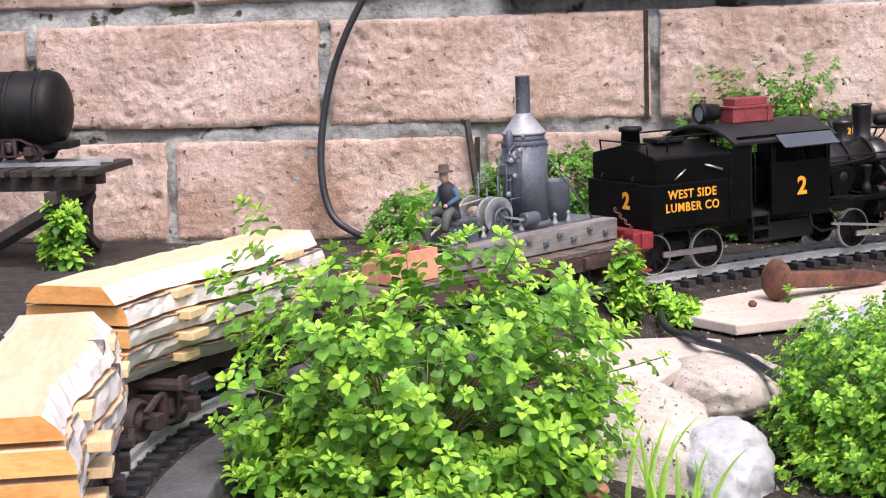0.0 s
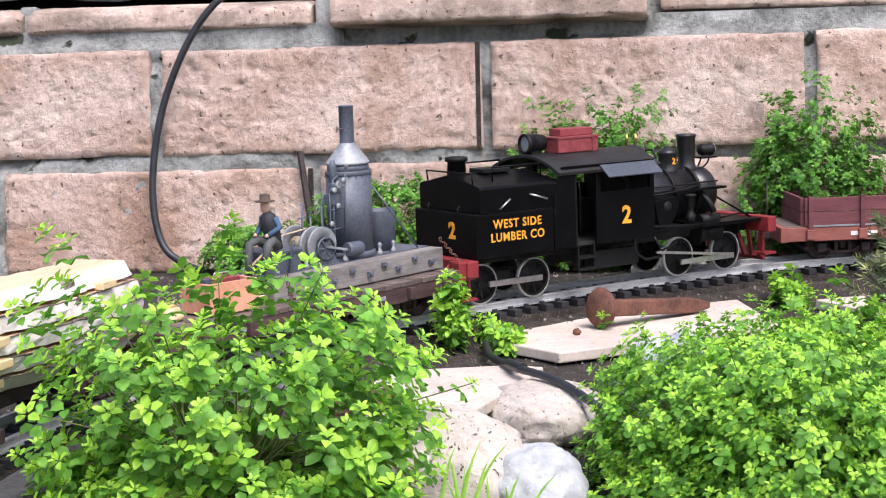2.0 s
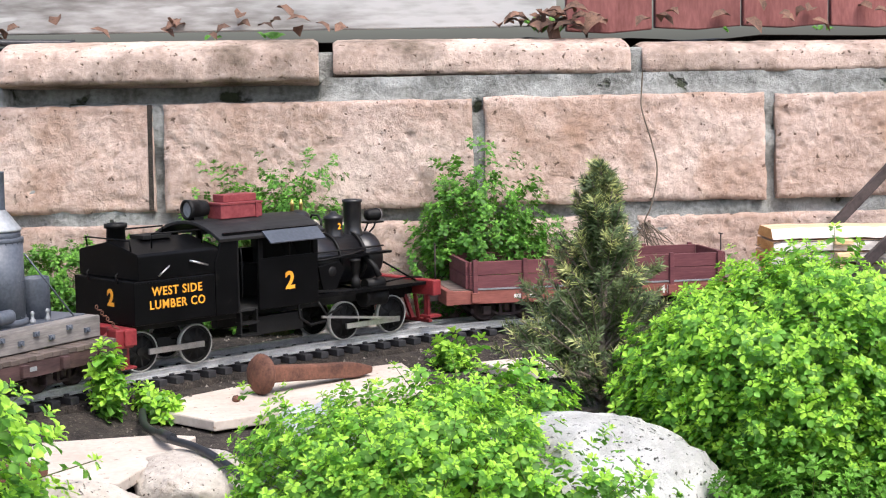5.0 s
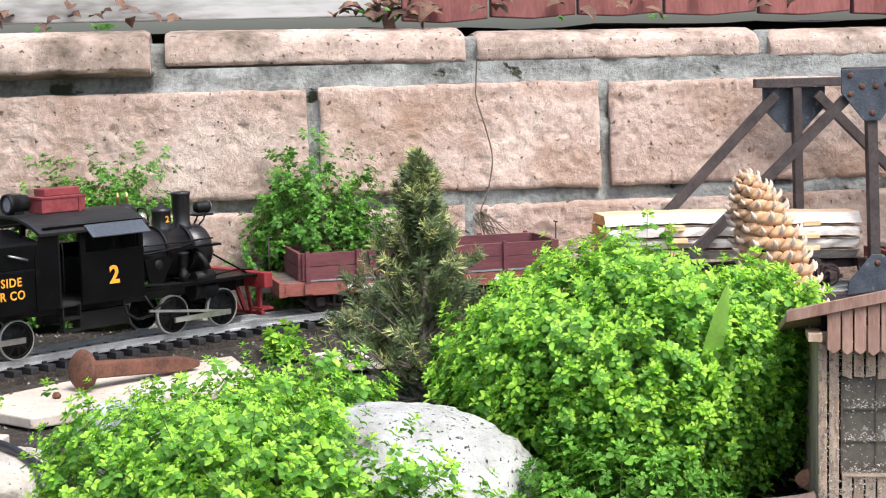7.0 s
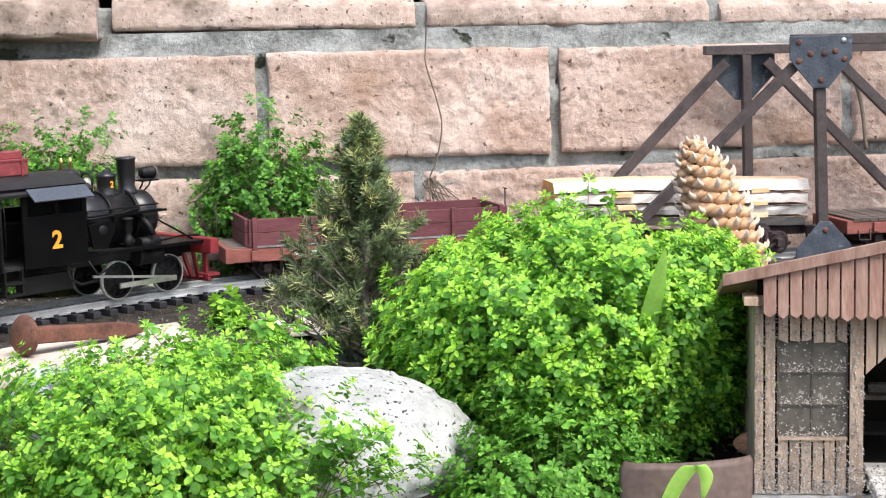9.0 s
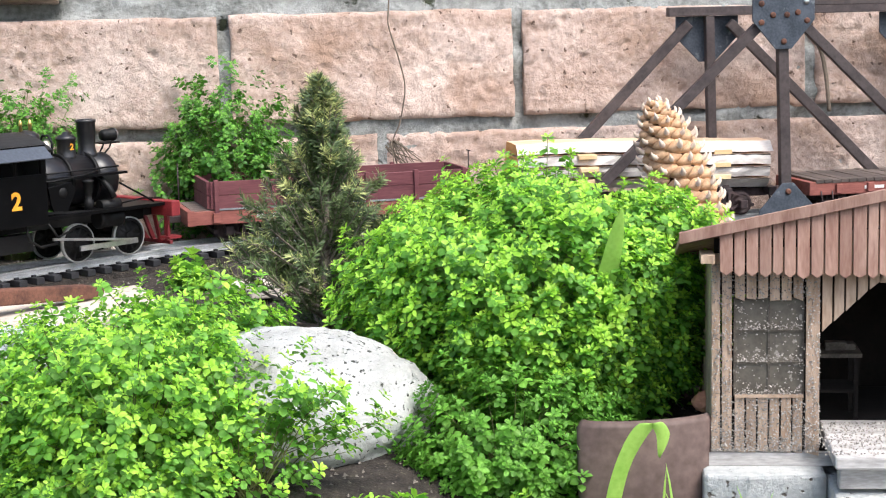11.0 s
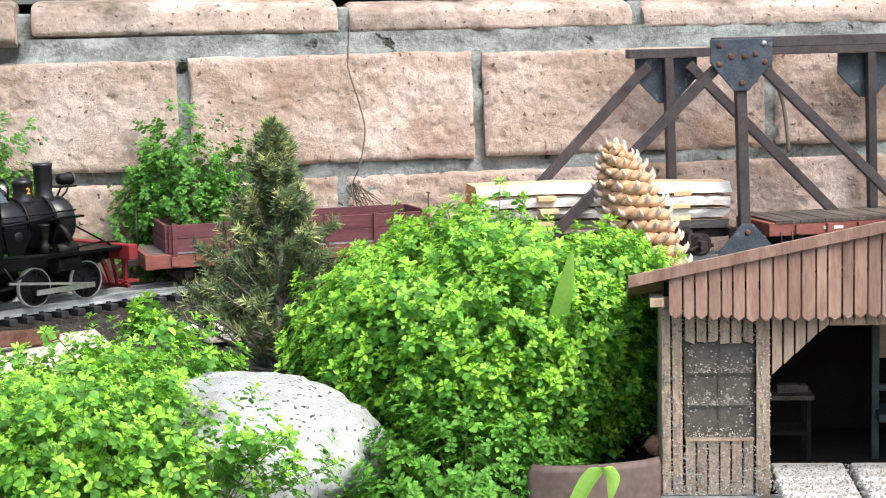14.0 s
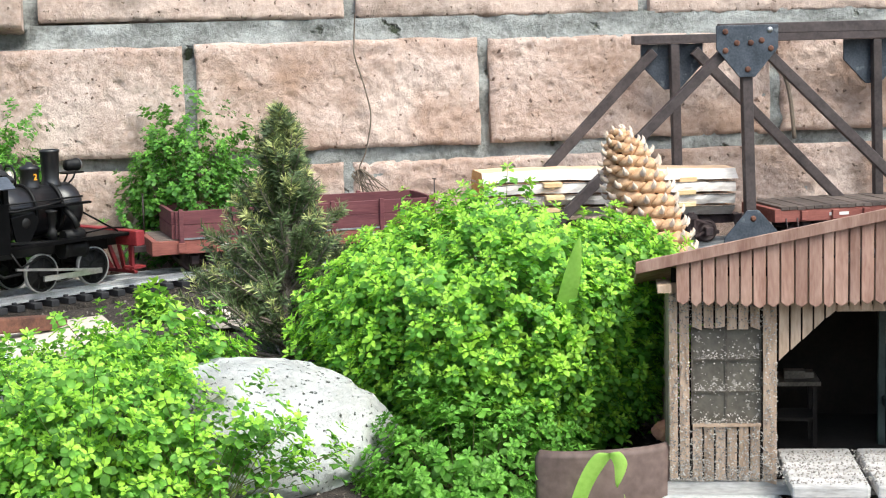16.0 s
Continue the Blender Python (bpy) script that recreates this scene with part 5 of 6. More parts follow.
def figurine(at):
    """A small seated painted figure, kept plain: one mesh."""
    m = Mesh()
    m.tube([(0, .004, .000), (0, .003, .010), (0, -.001, .022), (0, -.003, .030), (0, -.004, .034)], [.0078, .0072, .0082, .0070, .0032], 12, 0)
    m.tube([(0, -.004, .033), (0, -.006, .037), (0, -.0065, .041), (0, -.006, .045)], [.0026, .0040, .0042, .0028], 10, 1)
    m.lathe([(.0088, .0432), (.0090, .0440), (.0050, .0446), (.0047, .0490), (.0036, .0502), (.001, .0500)], (0, -.006, 0), n=16, mi=2)
    for x, reach, drop in ((-.006, .019, .022), (.006, .015, .010)):
        m.tube([(x * .7, .002, .003), (x * 1.3, -reach * .55, .009), (x * 1.5, -reach, .006), (x * 1.4, -reach - .003, -drop * .5), (x * 1.4, -reach - .002, -drop)], [.0050, .0046, .0042, .0033, .0028], 8, 3)
        m.tube([(x * 1.4, -reach + .001, -drop - .001), (x * 1.5, -reach - .006, -drop - .0025), (x * 1.5, -reach - .010, -drop - .003)], [.0032, .0030, .0018], 8, 2)
        m.tube([(x * 1.15, -.002, .029), (x * 1.75, .000, .020), (x * 1.2, -.012, .014)], [.0032, .0028, .0022], 8, 4)
        m.lathe([(.0008, .0120), (.0022, .0135), (.0008, .0155)], (x * 1.1, -.0135, 0), n=8, mi=1)
    skin = mat("painted_flesh", (0.45, 0.27, 0.2), (0.55, 0.36, 0.28), 60, 0.6, bump=0.05)
    ob = part("figurine", m, [mat("painted_dark_coat", (0.012, 0.014, 0.018), (0.03, 0.032, 0.04), 60, 0.7, bump=0.1), skin, HATB,
                              mat("painted_grey_trousers", (0.045, 0.05, 0.05), (0.085, 0.09, 0.09), 60, 0.7, bump=0.1),
                              mat("painted_blue_sleeve", (0.025, 0.06, 0.12), (0.06, 0.12, 0.2), 60, 0.7, bump=0.1)])
    ob.matrix_basis = at
    return tagged(ob, "small painted seated figurine with brown hat and dark coat", "figurine")


figurine(ON_DECK @ Matrix.Translation((-.040, -.012, .0515)) @ Matrix.Rotation(radians(-86), 4, "Z") @ Matrix.Diagonal((1.15, 1.15, 1.15, 1)))

crate = thing("crate", "open salmon wooden crate with tools on the flat car", "crate", at=ON_DECK @ Matrix.Translation((-.122, -.018, 0)) @ Matrix.Rotation(radians(-6), 4, "Z"))
for sx, sy, px, py in ((.062, .003, 0, -.021), (.062, .003, 0, .021), (.003, .039, -.0295, 0), (.003, .039, .0295, 0)):
    part("panel", Mesh().box(px, py, .0165, sx, sy, .031), CRATE, crate, bevel=.0005)
part("bottom", Mesh().box(0, 0, .0025, .056, .039, .003), CRATE, crate)
part("toolbox", Mesh().box(.004, .002, .026, .034, .018, .016), BOXRED, crate, "red metal toolbox", bevel=.0012)
part("toolbox_handle", Mesh().tube([(-.006, .002, .034), (-.004, .002, .038), (.012, .002, .038), (.014, .002, .034)], .0009, 6), STEEL, crate)
part("tin", Mesh().box(-.020, -.004, .028, .010, .010, .014), BLUEST, crate, bevel=.0006)
coil = Mesh()
cr = random.Random(4)
for k in range(9):
    r0, z0 = .0185 + cr.uniform(-.004, .003), .003 + k * .0022
    coil.tube([(r0 * math.cos(a) + cr.uniform(-.001, .001), r0 * .8 * math.sin(a), z0 + .0015 * math.sin(a + k)) for a in [6.283 * q / 18 for q in range(19)]], .0013, 6, caps=False)
ob = part("rope_coil", coil, ROPE)
ob.matrix_basis = ON_DECK @ Matrix.Translation((-.068, -.012, .0005))
tagged(ob, "loose coil of pale rope on the deck boards", "rope")
rope2 = part("rope", Mesh().tube([(-.075, .004, .018), (-.062, -.006, .034), (-.048, -.012, .046), (-.038, -.022, .052)], .0015, 6), ROPE)
rope2.matrix_basis = ON_DECK @ Matrix.Translation((0, 0, .004))
tagged(rope2, "pale rope running up from the coil", "rope")
fw = thing("firewood_bundle", "small bundle of cut sticks lying on the deck", "firewood", at=ON_DECK @ Matrix.Translation((-.190, -.012, 0)))
for y, z in ((-.011, .0035), (-.003, .0035), (.005, .0035), (-.007, .0095), (.001, .0095), (-.003, .015)):
    part("stick", Mesh().tube([(-.010 + y * .3, y, z), (.012, y + .001, z)], .0036, 8), STICK, fw)
cw = part("wire_coil", Mesh().tube([(.010 * math.cos(a), .002 * math.sin(3 * a), .0115 + .010 * math.sin(a)) for a in [6.283 * q / 20 for q in range(41)]], .0012, 6), TWIG)
cw.matrix_basis = ON_DECK @ Matrix.Translation((-.160, .018, 0))
tagged(cw, "small upright coil of grey wire", "wire coil")
for k, (xx, zz) in enumerate(((.195, .020), (-.055, .012))):
    ch = Mesh()
    for i in range(9):
        a = Vector((xx + .0026 * i * (1 if k == 0 else -.3), -.046 - .0016 * i, zz + .016 - .0036 * i))
        ch.tube([a + Vector((.0022 * math.cos(q), (0.0022 * math.sin(q) if i % 2 else 0), (0 if i % 2 else .0022 * math.sin(q)))) for q in [6.283 * j / 8 for j in range(9)]], .0006, 5, caps=False)
    o = part("tie_chain", ch, RUST)
    o.matrix_basis = ON_DECK
    tagged(o, "short rusty chain holding the sled to the deck", "chain")


# ---- truss bridge ----
def truss_bridge():
    b = thing("truss_bridge", "dark timber through-truss bridge with blue-black gusset plates", "bridge")

    def beam(name, p, q, w=.015, h=.015, m=BRIDGE):
        return part(name, Mesh().bar(p, q, w, h), m, b, bevel=.001)

    def gusset(x, y, top, wide, tall, bolted=True):
        w = wide / 2
        pl = part("gusset_plate", Mesh().prism([(x - w, top), (x + w, top), (x + w, top - tall * .45), (x + w * .25, top - tall), (x - w * .25, top - tall), (x - w, top - tall * .45)], y - .0016, y + .0016), BLUEST, b, bevel=.0006)
        for dx, dz in () if not bolted else ((-.72, .12), (-.35, .34), (.1, .34), (.45, .3), (.72, .1), (-.72, .48), (.75, .46), (0, .85)):
            yy = y - .0016
            part("bolt", Mesh().lathe([(.0042, yy + .0004), (.0042, yy - .0012), (.0026, yy - .0022), (.001, yy - .0024)], (x + dx * w, 0, top - dz * tall), "y", 12), RUST if dx < .7 or dz > .2 else STEEL, pl)
    yn, yf = -.168, -.052
    # near truss
    beam("top_chord", (1.19, yn, .376), (1.95, yn, .376))
    for x in (1.229, 1.86):
        beam("post", (x, yn, .368), (x + .008, yn, .085), .013, .015)
        gusset(x, yn - .009, .381, .090, .072)
        foot = part("foot_plate", Mesh().prism([(x - .036, .066), (x + .052, .074), (x + .045, .090), (x + .016, .122), (x, .122), (x - .034, .084)], yn - .0105, yn - .0080), BLUEST, b, bevel=.0006)
        part("bolt", Mesh().lathe([(.0042, yn - .0100), (.0042, yn - .0120), (.002, yn - .013)], (x + .008, 0, .110), "y", 12), RUST, foot)
        beam("brace", (x - .034, yn + .002, .340), (x - .31, yn + .002, .080), .011, .014)
        beam("brace", (x + .034, yn - .001, .340), (x + .31, yn - .001, .075), .011, .014)
    beam("bottom_chord", (.90, yn, .060), (1.95, yn, .060), .014, .018)
    # far truss
    beam("top_chord", (1.10, yf, .362), (1.95, yf, .362), .015, .013)
    for x in (1.162, 1.474, 1.79):
        beam("post", (x, yf, .355), (x + .006, yf, .085), .013, .013)
        gusset(x, yf + .010, .355, .094, .066, False)
        if x < 1.3:
            beam("brace", (x - .030, yf + .001, .345), (x - .285, yf + .001, .085), .011, .014)
            beam("brace", (x + .030, yf - .002, .345), (x + .29, yf - .002, .085), .011, .014)
    beam("bottom_chord", (.90, yf, .060), (1.95, yf, .060), .014, .018)
    for i in range(5):
        beam("cross_beam", (1.0 + i * .2, yn, .049), (1.0 + i * .2, yf, .049), .014, .010)


truss_bridge()


# ---- the small shed ----
SHED = Matrix.Translation((.847, -1.04, 0)) @ Matrix.Rotation(radians(-15), 4, "Z")


def shed():
    s = thing("shed", "small weathered board shed with a dusty window and open front", "shed", at=SHED)
    r = random.Random(9)
    W, D, PX = .44, .26, .215

    def rl(x):
        return .1835 + .207 * (x + .026) if x <= PX else .1835 + .207 * (2 * PX - x + .026)
    # front boards
    def board(x0, x1, z0, z1, pointed=False, y=-.003, m=SHEDW, name="board", zr=None):
        zr = z1 if zr is None else zr
        a, b2 = x0 + .0004, x1 - .0004
        out = [(a, z0 + r.uniform(-.002, .002)), (b2, z0 + r.uniform(-.002, .002)), (b2, zr), (a, z1)]
        if pointed:
            out = [(a, z0 + .004), ((a + b2) / 2, z0), (b2, z0 + .004), (b2, zr), (a, z1)]
        part(name, Mesh().prism(out, y - r.uniform(0, .0012), y + .003), m, s, bevel=.0004)
    for x0, x1 in ((-.002, .0062), (.0072, .0165)):
        board(x0, x1, -.012, .165)
    for i in range(6):
        x0 = .0185 + i * .0102
        board(x0, x0 + .0092, .124, .170)
        board(x0, x0 + .0092, -.014, .036, y=-.0035)
    board(.0805, .0930, -.016, .170, y=-.005)
    for i in range(18):
        x0 = .0945 + i * .0102
        zb = min(.139, .093 + (x0 - .093) * .92) if x0 < .25 else min(.139, .093 + (.335 - x0) * .92)
        zc = min(.139, .093 + (x0 + .0094 - .093) * .92) if x0 < .25 else min(.139, .093 + (.335 - x0 - .0094) * .92)
        part("board", Mesh().prism([(x0 + .0004, zb), (x0 + .009, zc), (x0 + .009, .185), (x0 + .0004, .185)], -.003 - r.uniform(0, .0012), 0), SHEDW, s, bevel=.0004)
    for x0, x1 in ((.338, .350), (.352, .440)):
        board(x0, x1, -.016, .165)
    part("sill_beam", Mesh().box(.22, .004, -.021, .45, .016, .012), DOCK, s, "pale concrete foundation strip")
    part("door_header", Mesh().bar((.145, .001, .1405), (.285, .001, .1405), .006, .005), SHEDW, s)
    # window
    win = part("window", Mesh().box(.049, .003, .080, .062, .002, .089), DUSTY, s, "dusty six-pane window")
    for z in (.0365, .066, .095, .1235):
        part("glazing_bar", Mesh().box(.049, .0012, z, .062, .0020, .0018), SHEDBAR, win)
    for x in (.0190, .0490, .0790):
        part("glazing_bar", Mesh().box(x, .0014, .080, .0018, .0018, .088), SHEDBAR, win)
    part("window_ledge", Mesh().box(.049, -.003, .0365, .060, .006, .002), SHEDW, win)
    # side, back, floor: inner faces near-black, the interior shade put into their colour
    for i in range(24):
        yb = .004 + i * D / 24 + D / 48
        ht = .182 - .24 * (yb + .024)
        part("board", Mesh().box(.0005, yb, -.013 + ht / 2, .004, D / 24 - .0008, ht), SHEDW, s)
    part("side_wall", Mesh().prism([(0, -.014), (D, -.014), (D, .100), (0, .165)], W - .004, W, "x"), SHEDSHADE, s)
    part("back_wall", Mesh().prism([(.003, -.014), (W - .003, -.014), (W - .003, .098), (PX, .148), (.003, .098)], D - .004, D), SHEDSHADE, s)
    part("floor", Mesh().box(W / 2, D / 2, -.018, W - .008, D - .006, .008), SHEDSHADE, s)
    # added near-black sheets over the inner boards, in place of shade
    part("shade_lining", Mesh().prism([(.006, -.014), (D - .006, -.014), (D - .006, .096), (.006, .160)], .0035, .0065, "x"), SHEDSHADE, s)
    part("shade_lining", Mesh().box(.046, .0065, .152, .090, .003, .050), SHEDSHADE, s)
    # roof and fascia
    for sgn, xa, xb in ((0, -.030, PX), (1, PX, W + .030)):
        za, zb = rl(xa), rl(xb)
        rm = Mesh().prism([(xa, za - .004), (xb, zb - .004), (xb, zb + .003), (xa, za + .003)], -.024, D + .02)
        rm.v = [(px, py, pz - .24 * (py + .024)) for px, py, pz in rm.v]
        part("roof_sheet", rm, SHEDT, s, bevel=.0008)
        part("roof_edge", Mesh().prism([(xa - .001, za - .006), (xb, zb - .006), (xb, zb + .0045), (xa - .001, za + .0045)], -.027, -.0235), SHEDT, s, bevel=.0006)
    x = .004
    while x < W - .002:
        w = r.uniform(.0098, .0125)
        board(x, x + w - .0006, .1465 + r.uniform(-.002, .002), rl(x) - .005, True, y=-.0225, m=SHEDT, name="fascia_board", zr=rl(x + w) - .005)
        x += w
    part("purlin_end", Mesh().box(-.006, -.008, .163, .012, .034, .007), SHEDW, s)
    part("ridge_block", Mesh().box(PX - .008, -.027, rl(PX) - .010, .026, .010, .012), SHEDW, s, bevel=.0006)
    # inside: bench and machine, the bench coloured dark for the shade indoors
    b = part("bench", Mesh().box(.115, .13, .050, .060, .050, .004), SHEDBAR, s, "small dusty workbench")
    for px, py in ((.09, .08), (.14, .08), (.09, .12), (.14, .12)):
        part("bench_leg", Mesh().box(px, py + .03, .017, .004, .004, .062), SHEDSHADE, b)
    part("bench_shelf", Mesh().box(.115, .13, .015, .052, .044, .003), SHEDSHADE, b)
    part("bench_clutter", Mesh().box(.122, .125, .056, .020, .012, .008).box(.135, .13, .055, .012, .016, .006), SHEDBAR, b, bevel=.001)
    mc = part("machine", Mesh().box(.235, .13, .055, .060, .006, .006).box(.235, .13, .030, .060, .05, .008), GREEN, s, "dull green machine frame", bevel=.001)
    for px in (.205, .265):
        part("machine_post", Mesh().box(px, .13, .060, .007, .008, .15), GREEN, mc, bevel=.0008)
    part("machine_plate", Mesh().box(.235, .15, .110, .050, .004, .06), TAN, mc)
    return s


shed()
for k, (xo, wd) in enumerate(((.098, .066), (.170, .075))):
    dk = thing("dock_board", "whitened gritty dock board lying before the shed door", "board", "dock boards", at=SHED @ Matrix.Translation((xo, 0, 0)))
    part("plank", Mesh().prism([(0, -.080), (wd, -.080), (wd, .050), (0, .050)], -.010, .002, "z"), DOCK, dk, bevel=.0025)
    for yy in (-.06, .03):
        part("bearer", Mesh().box(wd / 2, yy, -.020, wd * .85, .016, .020), DOCK, dk, bevel=.002)
slab = thing("concrete_slab", "broken pale concrete footing under the shed", "concrete", at=SHED)
part("block", Mesh().prism([(-.010, -.030), (.030, -.034), (.098, -.026), (.098, .20), (-.010, .20)], -.15, -.0275, "z"), CONCR, slab, bevel=.004)
part("ledge", Mesh().prism([(.099, -.135), (.20, -.142), (.48, -.135), (.48, .20), (.099, .20)], -.15, -.034, "z"), CONCR, slab, bevel=.004)
gb = Mesh()
gr2 = random.Random(12)
for _ in range(6800):
    k = gr2.random()
    if k < .22:
        u, v, zz = gr2.uniform(.09, .24), gr2.uniform(-.078, .04), .0022
        c0 = SHED @ Vector((u, v, zz))
    elif k < .94:
        u, zz = gr2.uniform(-.002, .093), -.014 + .17 * gr2.random() ** 1.5
        if .016 < u < .082 and .034 < zz < .125 and gr2.random() < .85:
            continue
        c0 = SHED @ Vector((u, -.0068 if u > .0795 else -.0048, zz))
    else:
        c0 = SHED @ Vector((gr2.uniform(.02, .078), -.0042, gr2.choice((.0375, .0675, .0965)) + abs(gr2.gauss(0, .004))))
    sz = gr2.uniform(.0004, .0014)
    gb.add([c0 + Vector((i * sz, j * sz, q * sz)) for i, j, q in ((1, 0, 0), (-.5, .9, .2), (-.5, -.9, .1), (0, -.3, 1.2))], [(0, 1, 3), (1, 2, 3), (2, 0, 3), (0, 2, 1)])
tagged(part("grit_dust", gb, GRITW, recalc=False), "splashed pale grit stuck to the shed boards", "grit", kind="stuff")


# ---- pine cone ----
def pine_cone():
    top, foot = Vector((.985, -.36, .262)), Vector((1.068, -.36, .030))
    axis = (top - foot).normalized()
    L = (top - foot).length
    c = thing("pine_cone", "big open tan pine cone standing beside the track", "pine cone", at=Matrix.Translation(foot) @ axis.to_track_quat("Z", "Y").to_matrix().to_4x4())
    env = [(0, .028), (.08, .037), (.30, .041), (.60, .038), (.82, .029), (.94, .018), (1.0, .007)]
    part("core", Mesh().lathe([(max(rr - .011, .002), u * L * .97) for u, rr in env], n=16), CONED, c)

    def girth(u):
        for (p, ra), (q, rb) in zip(env, env[1:]):
            if u <= q:
                return ra + (rb - ra) * (u - p) / (q - p)
        return env[-1][1]
    # one scale: a keeled rhomb with a hooked spine, and a skirt running back to the core
    sc = Mesh()
    keel = [(-.22, -.74, .02), (.02, -.40, .02), (.20, -.14, .05), (.26, 0, .08), (.20, .14, .05), (.02, .40, .02), (-.22, .74, .02)]
    upper = [(-.34, -.60, .16), (-.16, -.34, .30), (-.10, 0, .40), (-.16, .34, .30), (-.34, .60, .16)]
    lower = [(-.36, -.58, -.14), (-.20, -.32, -.30), (-.14, 0, -.42), (-.20, .32, -.30), (-.36, .58, -.14)]
    back = [(-1.0, y * .4, z * .3) for x, y, z in [keel[0]] + lower + [keel[6]] + upper[::-1]]
    vs = keel + upper + lower + back
    fs = [(0, 1, 8, 7), (1, 2, 9, 8), (2, 3, 9), (3, 4, 9), (4, 5, 10, 9), (5, 6, 11, 10), (1, 0, 12, 13), (2, 1, 13, 14), (3, 2, 14), (4, 3, 14), (5, 4, 14, 15), (6, 5, 15, 16)]
    rim = [0, 12, 13, 14, 15, 16, 6, 11, 10, 9, 8, 7]
    fs += [(rim[i], rim[(i + 1) % 12], 17 + (i + 1) % 12, 17 + i) for i in range(12)]
    sc.add(vs, fs, 0, True)
    sc.tube([(.12, 0, .02), (.32, 0, .12), (.42, 0, .28), (.44, 0, .44)], [.19, .15, .09, .015], 6, mi=1, caps=False)
    data = sc.data("scale", [CONE, CONETIP])
    r = random.Random(2)
    n = 150
    for k in range(n):
        t = (k + .5) / n
        a = k * 2.39996 + r.uniform(-.06, .06)
        size = .0215 * (1 - .50 * max(0, (t - .72) / .28) ** 1.2) * r.uniform(.90, 1.12)
        tilt = radians(-4 + 10 * t + 55 * max(0, (t - .80) / .20) ** 1.5 + r.uniform(-6, 6))
        rad = girth(t) * r.uniform(.97, 1.04)
        o = new("scale", data)
        o.parent = c
        o.matrix_basis = (Matrix.Translation((rad * math.cos(a), rad * math.sin(a), .006 + (L - .012) * t)) @ Matrix.Rotation(a, 4, "Z") @ Matrix.Rotation(-tilt, 4, "Y")
                          @ Matrix.Diagonal((size, size, size * 1.02, 1)))
    return c


pine_cone()


# ---- dwarf spruce ----
def spruce():
    x0, y0 = .535, -.673
    z0 = ground_z(x0, y0)
    t = thing("dwarf_spruce", "small dwarf spruce with grey-green needles and yellowish tip", "spruce", at=Matrix.Translation((x0, y0, z0)))
    H = .312 - z0
    r = random.Random(31)
    part("trunk", Mesh().tube([(0, 0, -.01), (.002, 0, H * .4), (.006, 0, H * .75), (.004, 0, H * .99)], [.007, .0055, .003, .001], 8), TWIG, t)
    limbs, needles = Mesh(), Mesh()

    def needle_run(p, q, n, ln, tip):
        d = (q - p).normalized()
        a0 = d.orthogonal().normalized()
        b0 = d.cross(a0)
        for k in range(n):
            u = (k + r.random()) / n
            a = r.uniform(0, 6.283)
            nd = (a0 * math.cos(a) + b0 * math.sin(a) + d * r.uniform(.45, 1.1)).normalized()
            base = p.lerp(q, u)
            w = nd.orthogonal().normalized() * .00072
            e = base + nd * ln * r.uniform(.7, 1.15)
            needles.add((base - w, base + w, e + w * .4, e - w * .4), [(0, 1, 2, 3)], 1 if (tip and u > .45) else 0)

    def radius(u):
        u = max(0.0, min(1.0, u))
        env = [(0, .100), (.12, .128), (.34, .106), (.54, .070), (.74, .036), (.90, .017), (1, .005)]
        for (a, ra), (b, rb) in zip(env, env[1:]):
            if u <= b:
                return ra + (rb - ra) * (u - a) / (b - a)
        return .01
    for k in range(290):
        u = r.random() ** 1.15
        a = r.uniform(0, 6.283)
        R = radius(u) * r.uniform(.55, 1.35)
        if abs(math.cos(a)) > .8 and u < .3 and math.cos(a) < 0:
            R *= 1.25
        rise = .03 + .035 * r.random() if u > .35 else r.uniform(-.012, .03)
        base = Vector((.004 * u, 0, max(.012, H * u - .045)))
        tip = Vector((R * math.cos(a), R * math.sin(a), H * u * .98 + (rise - .028) * (1 - .6 * u)))
        tip.z = min(max(tip.z, .006), H)
        mid = base.lerp(tip, .5) + Vector((0, 0, -.008))
        limbs.tube([base, mid, tip], [.0030 * (1.1 - u), .0020 * (1.1 - .7 * u), .0007], 5, caps=False)
        needle_run(base.lerp(mid, .5), mid, 12 if u < .4 else 22, .0085, False)
        needle_run(mid, tip, 46, .0095, u > .86 or r.random() < .42)
        for q in range(4):
            f = r.uniform(.25, .9)
            b = base.lerp(tip, f)
            dd = ((tip - base).normalized() + Vector((r.uniform(-.9, .9), r.uniform(-.9, .9), r.uniform(-.2, .7)))).normalized()
            e = b + dd * (r.uniform(.018, .034) * (1.15 - .8 * u))
            limbs.tube([b, e], [.0009, .0005], 4, caps=False)
            needle_run(b, e, 30, .0095, r.random() < .22)
    part("branchwork", limbs, TWIG, t, "thin grey-brown twigs", kind="stuff", recalc=False)
    part("needle_foliage", needles, [NEEDLE, NEEDLETIP], t, "short stiff needles", kind="stuff", recalc=False)


spruce()


# ---- stones, flags and iron ----
def flag(outline, top, label, thick=.012):
    m = Mesh().prism(outline, top - thick, top, "z")
    return tagged(part("flagstone", m, FLAG, bevel=.0018), label, "flagstone", "flagstones")


flag([(.122, -.668), (.014, -.556), (.014, -.512), (.075, -.478), (.20, -.405), (.335, -.335), (.37, -.52), (.28, -.575)], .047, "flat pale sandstone flag beside the track")
flag([(-.052, -.745), (.075, -.722), (.108, -.735), (.104, -.752), (.052, -.930), (-.035, -.985), (-.075, -.90)], .0455, "flat pale sandstone flag among the rocks")
flag([(.43, -.34), (.50, -.31), (.60, -.30), (.58, -.40), (.47, -.41)], .046, "flat pale sandstone flag beside the spruce")
